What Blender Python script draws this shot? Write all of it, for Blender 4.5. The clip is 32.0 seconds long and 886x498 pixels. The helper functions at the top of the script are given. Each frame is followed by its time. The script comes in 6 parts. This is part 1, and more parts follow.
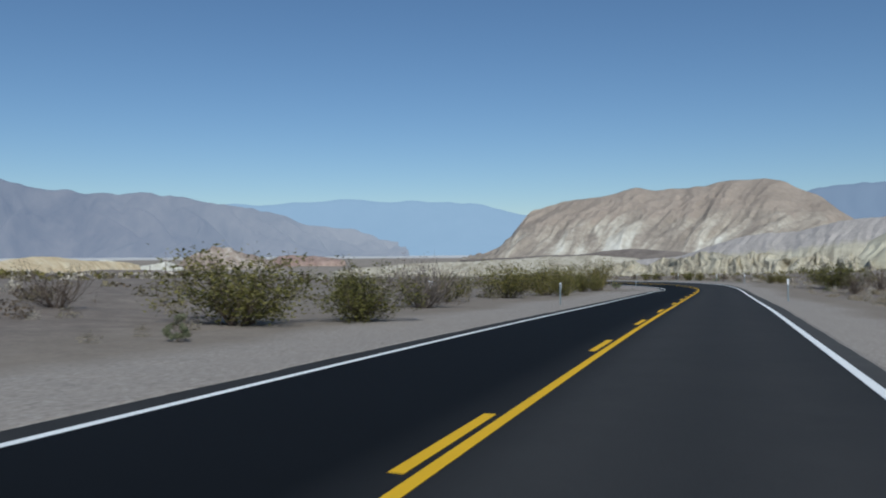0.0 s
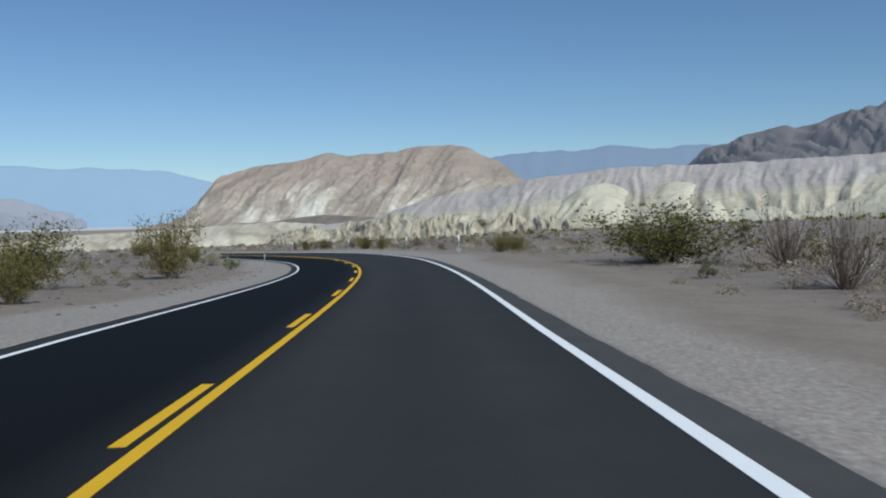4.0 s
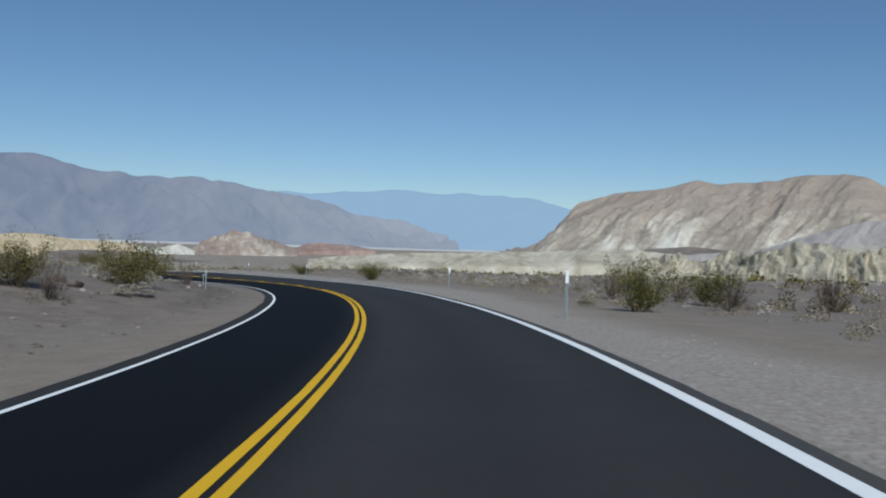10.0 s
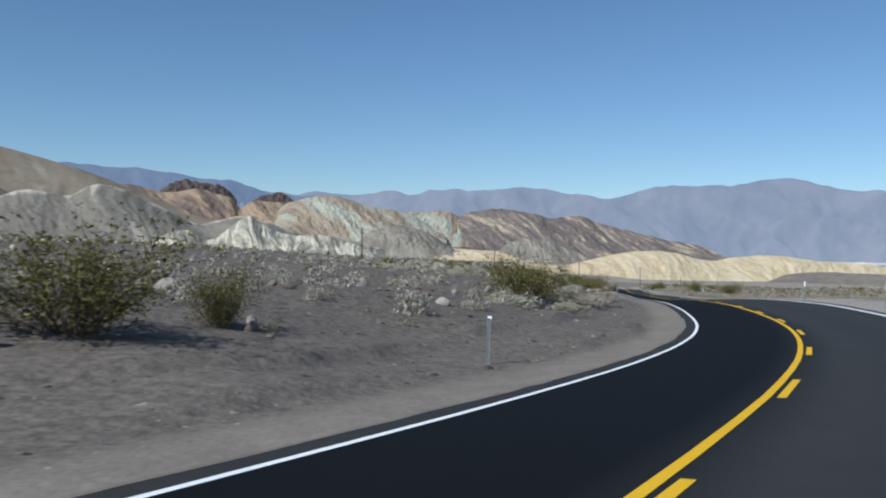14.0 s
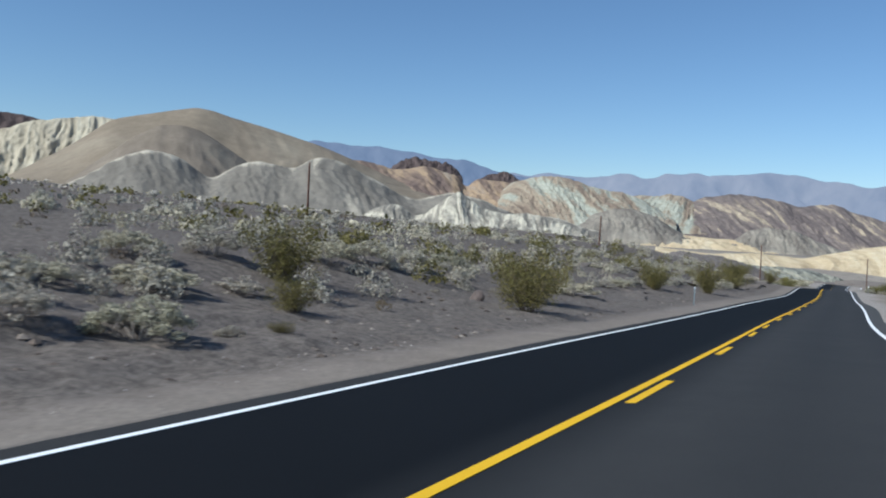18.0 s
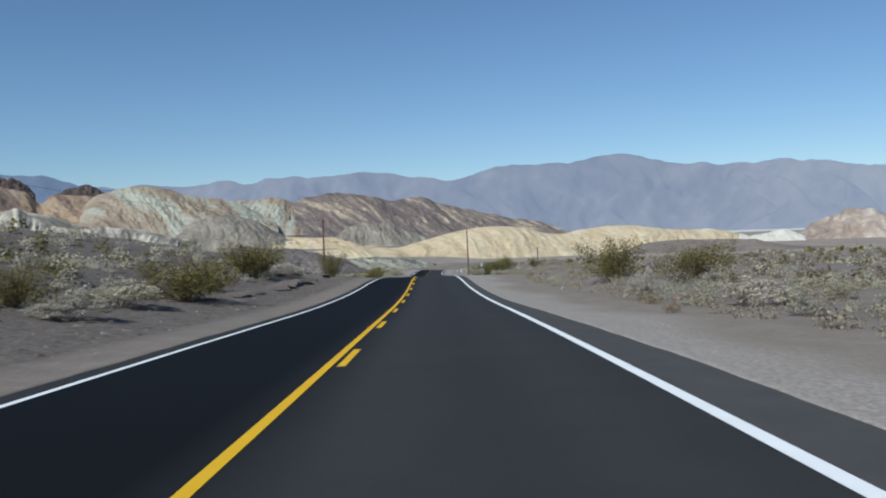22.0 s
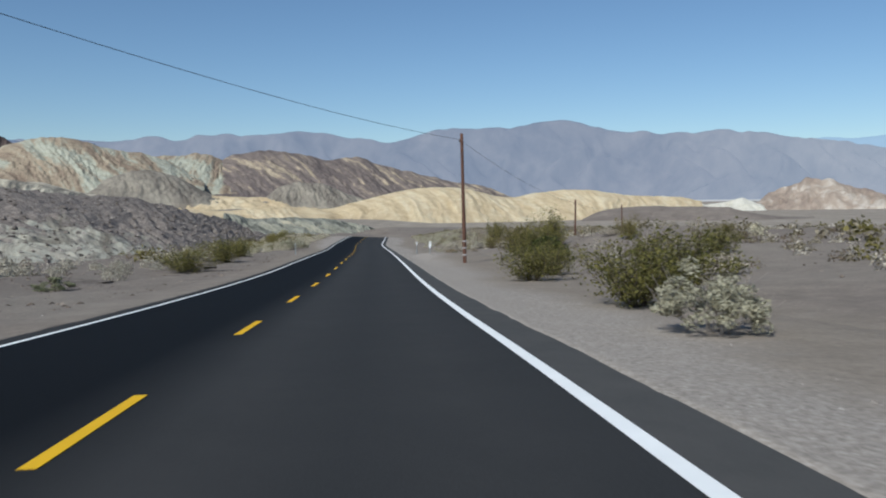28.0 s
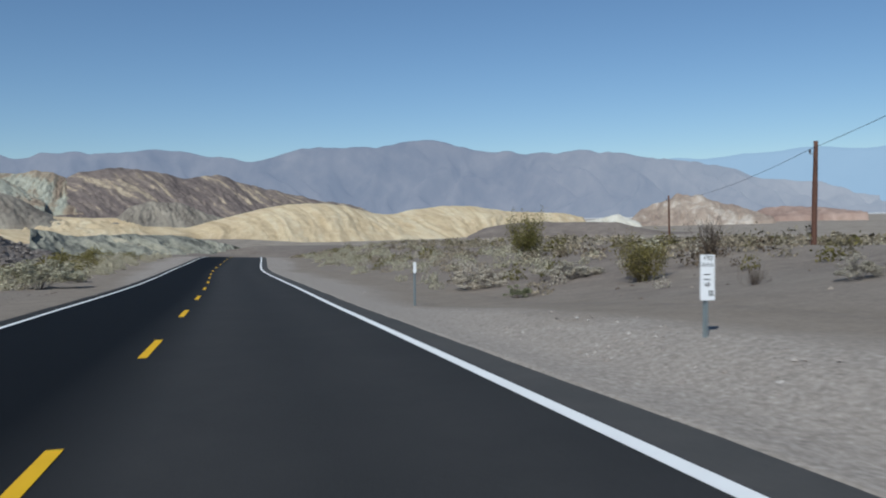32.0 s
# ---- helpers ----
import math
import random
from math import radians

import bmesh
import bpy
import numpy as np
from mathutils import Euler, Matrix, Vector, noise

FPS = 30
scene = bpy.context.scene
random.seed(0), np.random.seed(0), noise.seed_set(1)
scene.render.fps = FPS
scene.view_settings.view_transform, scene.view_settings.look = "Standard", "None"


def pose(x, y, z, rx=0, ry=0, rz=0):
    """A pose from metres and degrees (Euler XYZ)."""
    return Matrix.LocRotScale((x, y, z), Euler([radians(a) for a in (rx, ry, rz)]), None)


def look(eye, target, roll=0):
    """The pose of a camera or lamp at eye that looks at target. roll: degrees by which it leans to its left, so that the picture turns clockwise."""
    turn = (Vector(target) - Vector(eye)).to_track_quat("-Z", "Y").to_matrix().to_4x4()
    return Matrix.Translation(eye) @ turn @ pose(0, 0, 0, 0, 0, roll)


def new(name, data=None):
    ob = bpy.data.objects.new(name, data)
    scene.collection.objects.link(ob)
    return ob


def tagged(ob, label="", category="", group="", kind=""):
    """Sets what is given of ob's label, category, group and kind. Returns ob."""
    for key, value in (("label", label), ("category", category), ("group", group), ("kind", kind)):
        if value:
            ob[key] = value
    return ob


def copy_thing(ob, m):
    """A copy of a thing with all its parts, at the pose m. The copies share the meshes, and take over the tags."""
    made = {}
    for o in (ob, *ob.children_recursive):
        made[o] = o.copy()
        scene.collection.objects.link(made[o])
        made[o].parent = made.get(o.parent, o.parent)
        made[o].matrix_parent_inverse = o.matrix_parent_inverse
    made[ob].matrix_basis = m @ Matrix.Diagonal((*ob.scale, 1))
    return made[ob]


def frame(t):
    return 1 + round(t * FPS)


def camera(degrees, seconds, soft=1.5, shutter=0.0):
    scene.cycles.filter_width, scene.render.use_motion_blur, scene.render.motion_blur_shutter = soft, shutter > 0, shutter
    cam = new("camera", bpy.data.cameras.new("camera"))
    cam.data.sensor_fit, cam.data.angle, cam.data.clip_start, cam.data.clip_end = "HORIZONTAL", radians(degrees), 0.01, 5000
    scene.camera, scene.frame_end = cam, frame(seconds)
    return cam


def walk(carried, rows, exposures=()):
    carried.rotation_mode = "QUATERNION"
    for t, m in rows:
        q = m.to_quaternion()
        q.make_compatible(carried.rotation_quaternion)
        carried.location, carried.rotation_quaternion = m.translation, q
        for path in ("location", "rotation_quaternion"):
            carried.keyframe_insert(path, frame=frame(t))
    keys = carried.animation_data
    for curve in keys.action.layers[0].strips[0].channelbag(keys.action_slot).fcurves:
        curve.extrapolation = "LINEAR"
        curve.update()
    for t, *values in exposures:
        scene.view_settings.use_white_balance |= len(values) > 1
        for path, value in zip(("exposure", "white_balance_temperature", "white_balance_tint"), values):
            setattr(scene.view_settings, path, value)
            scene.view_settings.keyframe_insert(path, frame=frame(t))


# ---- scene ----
cam = camera(55.97, 32.0, soft=2.0, shutter=0.12)
# seconds, place, pitch, roll, yaw
PATH = [
    (0, 1.87, 0.00, 1.30, 0.11, -0.21, 18.49),
    (0.5, 1.90, 6.96, 1.13, 0.66, 0.61, 16.61),
    (1, 1.93, 13.74, 0.94, 0.46, -0.23, 12.99),
    (1.5, 1.95, 20.37, 0.77, 1.98, 3.00, 4.28),
    (2, 1.97, 26.84, 0.58, 2.61, 3.09, -4.30),
    (2.5, 1.95, 33.18, 0.36, 1.39, 0.54, -7.68),
    (3, 1.90, 39.41, 0.15, -0.81, -1.12, -2.55),
    (3.5, 1.83, 45.55, -0.05, -2.11, -2.21, -2.15),
    (4, 1.77, 51.65, -0.26, -2.34, -1.28, -2.01),
    (4.5, 1.80, 57.73, -0.46, -1.28, -1.34, -1.22),
    (6.5, 1.65, 82.60, -1.12, -2.90, -1.08, 0.03),
    (7, 1.33, 89.07, -1.27, -2.24, -0.53, 1.73),
    (7.5, 0.65, 95.63, -1.47, -2.16, 0.53, 4.97),
    (8, -0.30, 102.26, -1.69, -0.31, 2.25, 6.45),
    (8.5, -1.62, 108.92, -1.90, -0.63, 2.37, 11.17),
    (9, -3.25, 115.55, -2.11, -0.42, 1.73, 16.26),
    (9.5, -5.14, 122.13, -2.28, -0.22, 3.21, 20.82),
    (10, -7.38, 128.58, -2.45, -0.30, 1.79, 22.40),
    (10.5, -9.80, 134.91, -2.66, -0.74, 0.16, 23.61),
    (11, -12.47, 141.06, -2.87, -0.87, -0.90, 23.73),
    (11.5, -15.42, 147.00, -3.01, 0.90, 0.44, 31.78),
    (12, -18.57, 152.79, -3.17, -1.11, -0.43, 43.02),
    (12.5, -21.92, 158.41, -3.37, 0.51, 2.14, 52.02),
    (13, -25.51, 163.88, -3.56, -0.87, 0.15, 61.25),
    (13.5, -29.42, 169.12, -3.78, -0.51, 0.35, 66.18),
    (15.5, -47.52, 188.65, -4.66, -0.61, 1.31, 85.62),
    (16, -52.90, 193.05, -4.86, -0.98, 2.15, 86.61),
    (16.5, -58.43, 197.46, -5.00, -0.53, 4.43, 88.42),
    (17, -64.27, 201.64, -5.11, 0.12, 3.15, 90.19),
    (17.5, -70.38, 205.59, -5.34, -1.96, 3.15, 87.71),
    (18, -76.64, 209.43, -5.63, -1.71, 3.28, 87.38),
    (18.5, -83.09, 213.02, -5.96, -1.64, 1.90, 84.47),
    (19, -89.62, 216.51, -6.35, 0.52, 0.32, 83.20),
    (19.5, -96.27, 219.73, -6.74, 0.81, 0.67, 75.92),
    (20, -102.87, 222.92, -7.09, 1.88, 1.24, 72.19),
    (20.5, -109.35, 226.18, -7.50, 0.75, 0.32, 66.42),
    (21, -115.75, 229.48, -7.88, -1.35, -0.40, 65.35),
    (21.5, -122.00, 232.91, -8.14, -1.62, -1.68, 63.39),
    (22, -128.18, 236.30, -8.37, -0.90, -1.95, 61.06),
    (22.5, -134.30, 239.63, -8.63, -1.18, -1.82, 57.63),
    (23, -140.37, 242.89, -8.89, -1.80, -0.16, 57.22),
    (23.5, -146.36, 246.13, -9.19, -2.09, -0.61, 56.77),
    (24, -152.28, 249.31, -9.50, -2.14, -0.05, 56.21),
    (24.5, -158.11, 252.52, -9.71, -2.51, -1.76, 56.35),
    (26.5, -180.93, 264.94, -10.21, -2.44, -0.45, 56.84),
    (27, -186.53, 267.98, -10.33, -1.66, -0.02, 56.04),
    (27.5, -192.13, 271.00, -10.59, -3.55, 0.68, 55.07),
    (28, -197.74, 274.04, -10.92, -3.43, -0.66, 56.81),
    (28.5, -203.42, 277.05, -11.26, -1.69, -1.72, 56.72),
    (29, -209.14, 280.11, -11.65, -1.30, -0.76, 54.81),
    (29.5, -214.93, 283.16, -12.04, -1.81, -0.56, 53.92),
    (30, -220.76, 286.25, -12.41, -3.03, 0.11, 53.42),
    (30.5, -226.64, 289.31, -12.75, -1.13, -0.11, 53.35),
    (31, -232.51, 292.36, -13.04, -0.40, -1.13, 53.61),
    (31.5, -238.37, 295.37, -13.30, -2.05, -1.10, 50.50),
    (32, -244.20, 298.38, -13.54, -2.16, -1.07, 47.60),
]
walk(cam, [(t, pose(x, y, z, 90 + pitch, 0, yaw) @ pose(0, 0, 0, 0, 0, roll)) for t, x, y, z, pitch, roll, yaw in PATH], [(t, e, k, 4) for t, e, k in ((0, -0.14, 5450), (4, 0.02, 5450), (9, -0.12, 5450), (12, 0.02, 5480), (16, 0.45, 5400), (18, 0.44, 5400), (19, 0.42, 5450), (20, 0.32, 5480), (24, 0.17, 5540), (28, 0.18, 5660), (32, 0.03, 5560))])

ROAD_K = [0.000727, -0.000271, -0.000340, 0.000353, -0.000260, 0.000119, 0.000893, 0.002834, 0.005367, 0.005803, 0.006861, 0.008165, 0.007299, 0.006114, 0.006218, 0.007443, 0.006277, 0.005677, 0.008902, 0.009691, 0.005918, 0.002485, 0.002564, 0.001682, -0.001606, -0.001832, 0.000216, 0.000759, 0.000419, 0.000141, 0.000157, 0.000129, -0.000078, -0.000048, -0.000406, -0.000163, -0.000575, 0.000395, -0.000210, -0.000096, 0.000408, 0.000456, 0.001225, 0.000260, -0.001870, -0.003269, 0.000252, 0.000181, 0.000116, 0.000054, 0.000022, 0.000016]
ROAD_G = [-0.0223, -0.0319, -0.0319, -0.0275, -0.0301, -0.0281, -0.0365, -0.0229, -0.0544, -0.0351, -0.0452, -0.0106, -0.0628, -0.0397, -0.0423, -0.0326, -0.0070, -0.0529, -0.0441]
ROAD_B = [-0.0152, 0.0043, -0.0099, 0.0659, 0.0739, 0.0462, 0.0657, 0.1051, 0.0408, -0.0042, 0.0003, -0.0241, 0.0038, 0.0116, -0.0290, -0.0234, -0.0412, -0.0422, -0.0406]

# ---- world, sun ----
world = bpy.data.worlds.new("sky")
scene.world = world
world.use_nodes = True
SUN_AZ, SUN_EL = radians(153.0), radians(40.5)   # azimuth counted from +y towards +x
wn = world.node_tree.nodes
sky = wn.new("ShaderNodeTexSky")
sky.sky_type, sky.sun_disc = "NISHITA", False
sky.sun_elevation, sky.sun_rotation = SUN_EL, SUN_AZ
sky.altitude, sky.air_density, sky.dust_density, sky.ozone_density = 0, 0.9, 0.1, 2.2
wn["Background"].inputs["Strength"].default_value = 0.071
world.node_tree.links.new(sky.outputs[0], wn["Background"].inputs["Color"])
sun = new("sun", bpy.data.lights.new("sun", "SUN"))
sun.data.energy, sun.data.angle, sun.data.color = 3.6, radians(0.53), (1.0, 0.91, 0.79)
sun_way = Vector((math.sin(SUN_AZ) * math.cos(SUN_EL), math.cos(SUN_AZ) * math.cos(SUN_EL), math.sin(SUN_EL)))
sun.matrix_world = look(sun_way * 300, (0, 0, 0))


# ---- materials ----
def node_material(name, rough=0.9, spec=0.2):
    m = bpy.data.materials.new(name)
    m.use_nodes = True
    b = m.node_tree.nodes["Principled BSDF"]
    b.inputs["Roughness"].default_value = rough
    b.inputs["Specular IOR Level"].default_value = spec
    return m, m.node_tree.nodes, m.node_tree.links, b


def noise_node(nt, scale, detail=5.0, rough=0.6, stretch=(1, 1, 1), coord="Object", warp=0.0):
    """A noise texture at 'scale' cycles a metre, stretched along the axes."""
    tc = nt.nodes.new("ShaderNodeTexCoord")
    mp = nt.nodes.new("ShaderNodeMapping")
    mp.inputs["Scale"].default_value = stretch
    nz = nt.nodes.new("ShaderNodeTexNoise")
    nz.inputs["Scale"].default_value, nz.inputs["Detail"].default_value = scale, detail
    nz.inputs["Roughness"].default_value, nz.inputs["Distortion"].default_value = rough, warp
    nt.links.new(tc.outputs[coord], mp.inputs["Vector"])
    nt.links.new(mp.outputs[0], nz.inputs["Vector"])
    return nz.outputs["Fac"]


def ramp(nt, fac, stops, kind="LINEAR"):
    r = nt.nodes.new("ShaderNodeValToRGB")
    r.color_ramp.interpolation = kind
    e = r.color_ramp.elements
    while len(e) < len(stops):
        e.new(0.5)
    for el, (pos, col) in zip(e, stops):
        el.position = pos
        el.color = (*col, 1) if len(col) == 3 else col
    nt.links.new(fac, r.inputs[0])
    return r.outputs["Color"]


def mix(nt, fac, a, b, blend="MIX"):
    n = nt.nodes.new("ShaderNodeMix")
    n.data_type, n.blend_type = "RGBA", blend
    for sock, v in ((n.inputs["Factor"], fac), (n.inputs["A"], a), (n.inputs["B"], b)):
        if isinstance(v, (int, float)):
            sock.default_value = v
        elif isinstance(v, tuple):
            sock.default_value = (*v, 1)
        else:
            nt.links.new(v, sock)
    return n.outputs["Result"]


def maths(nt, op, a, b=0.0, clamp=False):
    n = nt.nodes.new("ShaderNodeMath")
    n.operation, n.use_clamp = op, clamp
    for sock, v in zip(n.inputs, (a, b)):
        if isinstance(v, (int, float)):
            sock.default_value = v
        else:
            nt.links.new(v, sock)
    return n.outputs[0]


def bump(nt, bsdf, height, strength, distance):
    n = nt.nodes.new("ShaderNodeBump")
    n.inputs["Strength"].default_value, n.inputs["Distance"].default_value = strength, distance
    nt.links.new(height, n.inputs["Height"])
    nt.links.new(n.outputs[0], bsdf.inputs["Normal"])


def attribute(nt, name):
    n = nt.nodes.new("ShaderNodeAttribute")
    n.attribute_name = name
    return n.outputs["Fac"]


def height_of(nt):
    g = nt.nodes.new("ShaderNodeNewGeometry")
    s = nt.nodes.new("ShaderNodeSeparateXYZ")
    nt.links.new(g.outputs["Position"], s.inputs[0])
    return s.outputs


def random_of(nt):
    return nt.nodes.new("ShaderNodeObjectInfo").outputs["Random"]


def plain(name, col, rough=0.8, metal=0.0, vary=0.12, scale=6.0, spec=0.3, bumps=0.0):
    """A plain surface with grain and blotches."""
    m, n, l, b = node_material(name, rough, spec)
    nt = m.node_tree
    b.inputs["Metallic"].default_value = metal
    lo, hi = tuple(c * (1 - vary) for c in col), tuple(min(1, c * (1 + vary)) for c in col)
    big = ramp(nt, noise_node(nt, scale, 4), [(0.3, lo), (0.7, hi)])
    fine = noise_node(nt, scale * 14, 3)
    l.new(mix(nt, 0.5, big, ramp(nt, fine, [(0.3, lo), (0.7, hi)])), b.inputs["Base Color"])
    if bumps:
        bump(nt, b, fine, 0.5, bumps)
    return m


def leafy(name, dark, light, through_light=0.25):
    m, n, l, b = node_material(name, 0.65, 0.25)
    nt = m.node_tree
    geo = nt.nodes.new("ShaderNodeNewGeometry")
    col = ramp(nt, geo.outputs["Random Per Island"], [(0.1, dark), (0.9, light)])
    tone = ramp(nt, random_of(nt), [(0.0, (0.8, 0.8, 0.75)), (1.0, (1.15, 1.1, 1.05))])
    grain = noise_node(nt, 26, 4, 0.75)
    col = mix(nt, 1.0, col, ramp(nt, grain, [(0.34, (0.45, 0.44, 0.42)), (0.62, (1.2, 1.2, 1.2))]), "MULTIPLY")
    l.new(mix(nt, 1.0, col, tone, "MULTIPLY"), b.inputs["Base Color"])
    bump(nt, b, grain, 0.8, 0.05)
    b.inputs["Transmission Weight"].default_value = 0.0
    tr = n.new("ShaderNodeBsdfTranslucent")
    l.new(col, tr.inputs["Color"])
    ms = n.new("ShaderNodeMixShader")
    ms.inputs[0].default_value = through_light
    l.new(b.outputs[0], ms.inputs[1]), l.new(tr.outputs[0], ms.inputs[2])
    l.new(ms.outputs[0], n["Material Output"].inputs["Surface"])
    return m


def asphalt_material():
    m, n, l, b = node_material("asphalt", 0.88, 0.09)
    nt = m.node_tree
    d = attribute(nt, "across")
    fine = noise_node(nt, 90, 2, 0.7)
    blot = noise_node(nt, 0.5, 5, 0.6)
    streak = noise_node(nt, 1.4, 3, 0.6, (1, 1, 1), warp=0.3)
    base = ramp(nt, fine, [(0.3, (0.0131, 0.0134, 0.0143)), (0.75, (0.0287, 0.0291, 0.0303))])
    base = mix(nt, ramp(nt, blot, [(0.35, (0, 0, 0)), (0.7, (0.55, 0.55, 0.55))]), base, (0.025, 0.025, 0.026))
    # worn wheel tracks and the dusty edge
    wear = maths(nt, "MULTIPLY", maths(nt, "SUBTRACT", 1.0, maths(nt, "ABSOLUTE", maths(nt, "SUBTRACT", maths(nt, "ABSOLUTE", maths(nt, "SUBTRACT", d, 1.75)), 0.85)), True), 0.45)
    base = mix(nt, maths(nt, "MULTIPLY", wear, streak), base, (0.041, 0.040, 0.040))
    # each lane has its own tone: left darker and bluer, right lighter
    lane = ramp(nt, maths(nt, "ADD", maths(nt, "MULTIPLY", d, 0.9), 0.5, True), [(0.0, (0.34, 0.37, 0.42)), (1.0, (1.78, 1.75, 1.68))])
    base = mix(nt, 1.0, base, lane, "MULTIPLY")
    # the older grey asphalt outside the edge lines, dusty towards the gravel
    out = maths(nt, "ADD", maths(nt, "MULTIPLY", maths(nt, "SUBTRACT", d, 3.56 + 0.03), 25.0, True), maths(nt, "MULTIPLY", maths(nt, "MULTIPLY", maths(nt, "SUBTRACT", maths(nt, "MULTIPLY", d, -1.0), 2.96 + 0.03), 25.0, True), 0.45))
    old = ramp(nt, fine, [(0.3, (0.0442, 0.0442, 0.0442)), (0.75, (0.0833, 0.0816, 0.0782))])
    base = mix(nt, out, base, mix(nt, maths(nt, "MULTIPLY", streak, 0.45), old, (0.15, 0.138, 0.126)))
    l.new(base, b.inputs["Base Color"])
    bump(nt, b, fine, 0.35, 0.006)
    return m


def paint_material(name, col, worn):
    m, n, l, b = node_material(name, 0.85, 0.08)
    nt = m.node_tree
    chips = noise_node(nt, 26, 5, 0.75)
    dirt = noise_node(nt, 1.6, 4, 0.6)
    c = ramp(nt, dirt, [(0.3, tuple(v * 0.93 for v in col)), (0.7, col)])
    c = mix(nt, ramp(nt, chips, [(0.64, (0, 0, 0)), (0.74, (0.6, 0.6, 0.6))]), c, worn)
    l.new(c, b.inputs["Base Color"])
    bump(nt, b, chips, 0.3, 0.002)
    return m


def ground_material():
    m, n, l, b = node_material("desert_ground", 0.95, 0.1)
    nt = m.node_tree
    d, dark, pale = attribute(nt, "off"), attribute(nt, "stony"), attribute(nt, "pale")
    fine, mid, big, huge = noise_node(nt, 11, 4, 0.75), noise_node(nt, 1.1, 6, 0.7), noise_node(nt, 0.09, 6, 0.62), noise_node(nt, 0.011, 5, 0.6)
    soil = ramp(nt, mid, [(0.25, (0.139, 0.113, 0.0954)), (0.55, (0.217, 0.182, 0.152)), (0.8, (0.296, 0.251, 0.208))])
    soil = mix(nt, ramp(nt, big, [(0.42, (0, 0, 0)), (0.66, (0.75, 0.75, 0.75))]), soil, (0.255, 0.222, 0.184))
    soil = mix(nt, ramp(nt, huge, [(0.45, (0, 0, 0)), (0.65, (0.4, 0.4, 0.4))]), soil, (0.16, 0.134, 0.117))
    stones = ramp(nt, noise_node(nt, 4.5, 7, 0.85), [(0.36, (0.0361, 0.0298, 0.0267)), (0.50, (0.124, 0.105, 0.0899)), (0.68, (0.235, 0.2, 0.17))])
    soil = mix(nt, maths(nt, "MULTIPLY", dark, maths(nt, "ADD", mid, 0.35), True), soil, stones)
    soil = mix(nt, pale, soil, ramp(nt, huge, [(0.3, (0.62, 0.60, 0.57)), (0.7, (0.74, 0.72, 0.69))]))
    gravel = ramp(nt, noise_node(nt, 16, 4, 0.85), [(0.34, (0.21, 0.183, 0.156)), (0.50, (0.312, 0.272, 0.233)), (0.68, (0.442, 0.395, 0.348))])
    sand = ramp(nt, mid, [(0.25, (0.197, 0.165, 0.132)), (0.75, (0.276, 0.233, 0.189))])
    wob = maths(nt, "MULTIPLY", maths(nt, "SUBTRACT", big, 0.5), 5.0)
    dd = maths(nt, "ADD", d, maths(nt, "ADD", wob, maths(nt, "MULTIPLY", maths(nt, "SUBTRACT", mid, 0.5), 1.6)))
    far = maths(nt, "MULTIPLY", maths(nt, "MULTIPLY", maths(nt, "SUBTRACT", d, 45.0), 0.011, True), maths(nt, "SUBTRACT", 0.75, dark), True)
    soil = mix(nt, maths(nt, "MULTIPLY", far, maths(nt, "SUBTRACT", 1.0, pale), True), soil, ramp(nt, big, [(0.35, (0.27, 0.228, 0.182)), (0.65, (0.40, 0.347, 0.282))]))
    c = mix(nt, maths(nt, "MULTIPLY", maths(nt, "SUBTRACT", dd, 8.3), 0.45, True), sand, soil)
    c = mix(nt, maths(nt, "MULTIPLY", maths(nt, "SUBTRACT", dd, 5.6), 0.8, True), gravel, c)
    c = mix(nt, 0.35, c, ramp(nt, fine, [(0.3, (0.35, 0.35, 0.35)), (0.7, (0.9, 0.9, 0.9))]), "OVERLAY")
    l.new(c, b.inputs["Base Color"])
    h = maths(nt, "ADD", maths(nt, "MULTIPLY", fine, 0.25), mid)
    bump(nt, b, h, 0.8, 0.06)
    return m


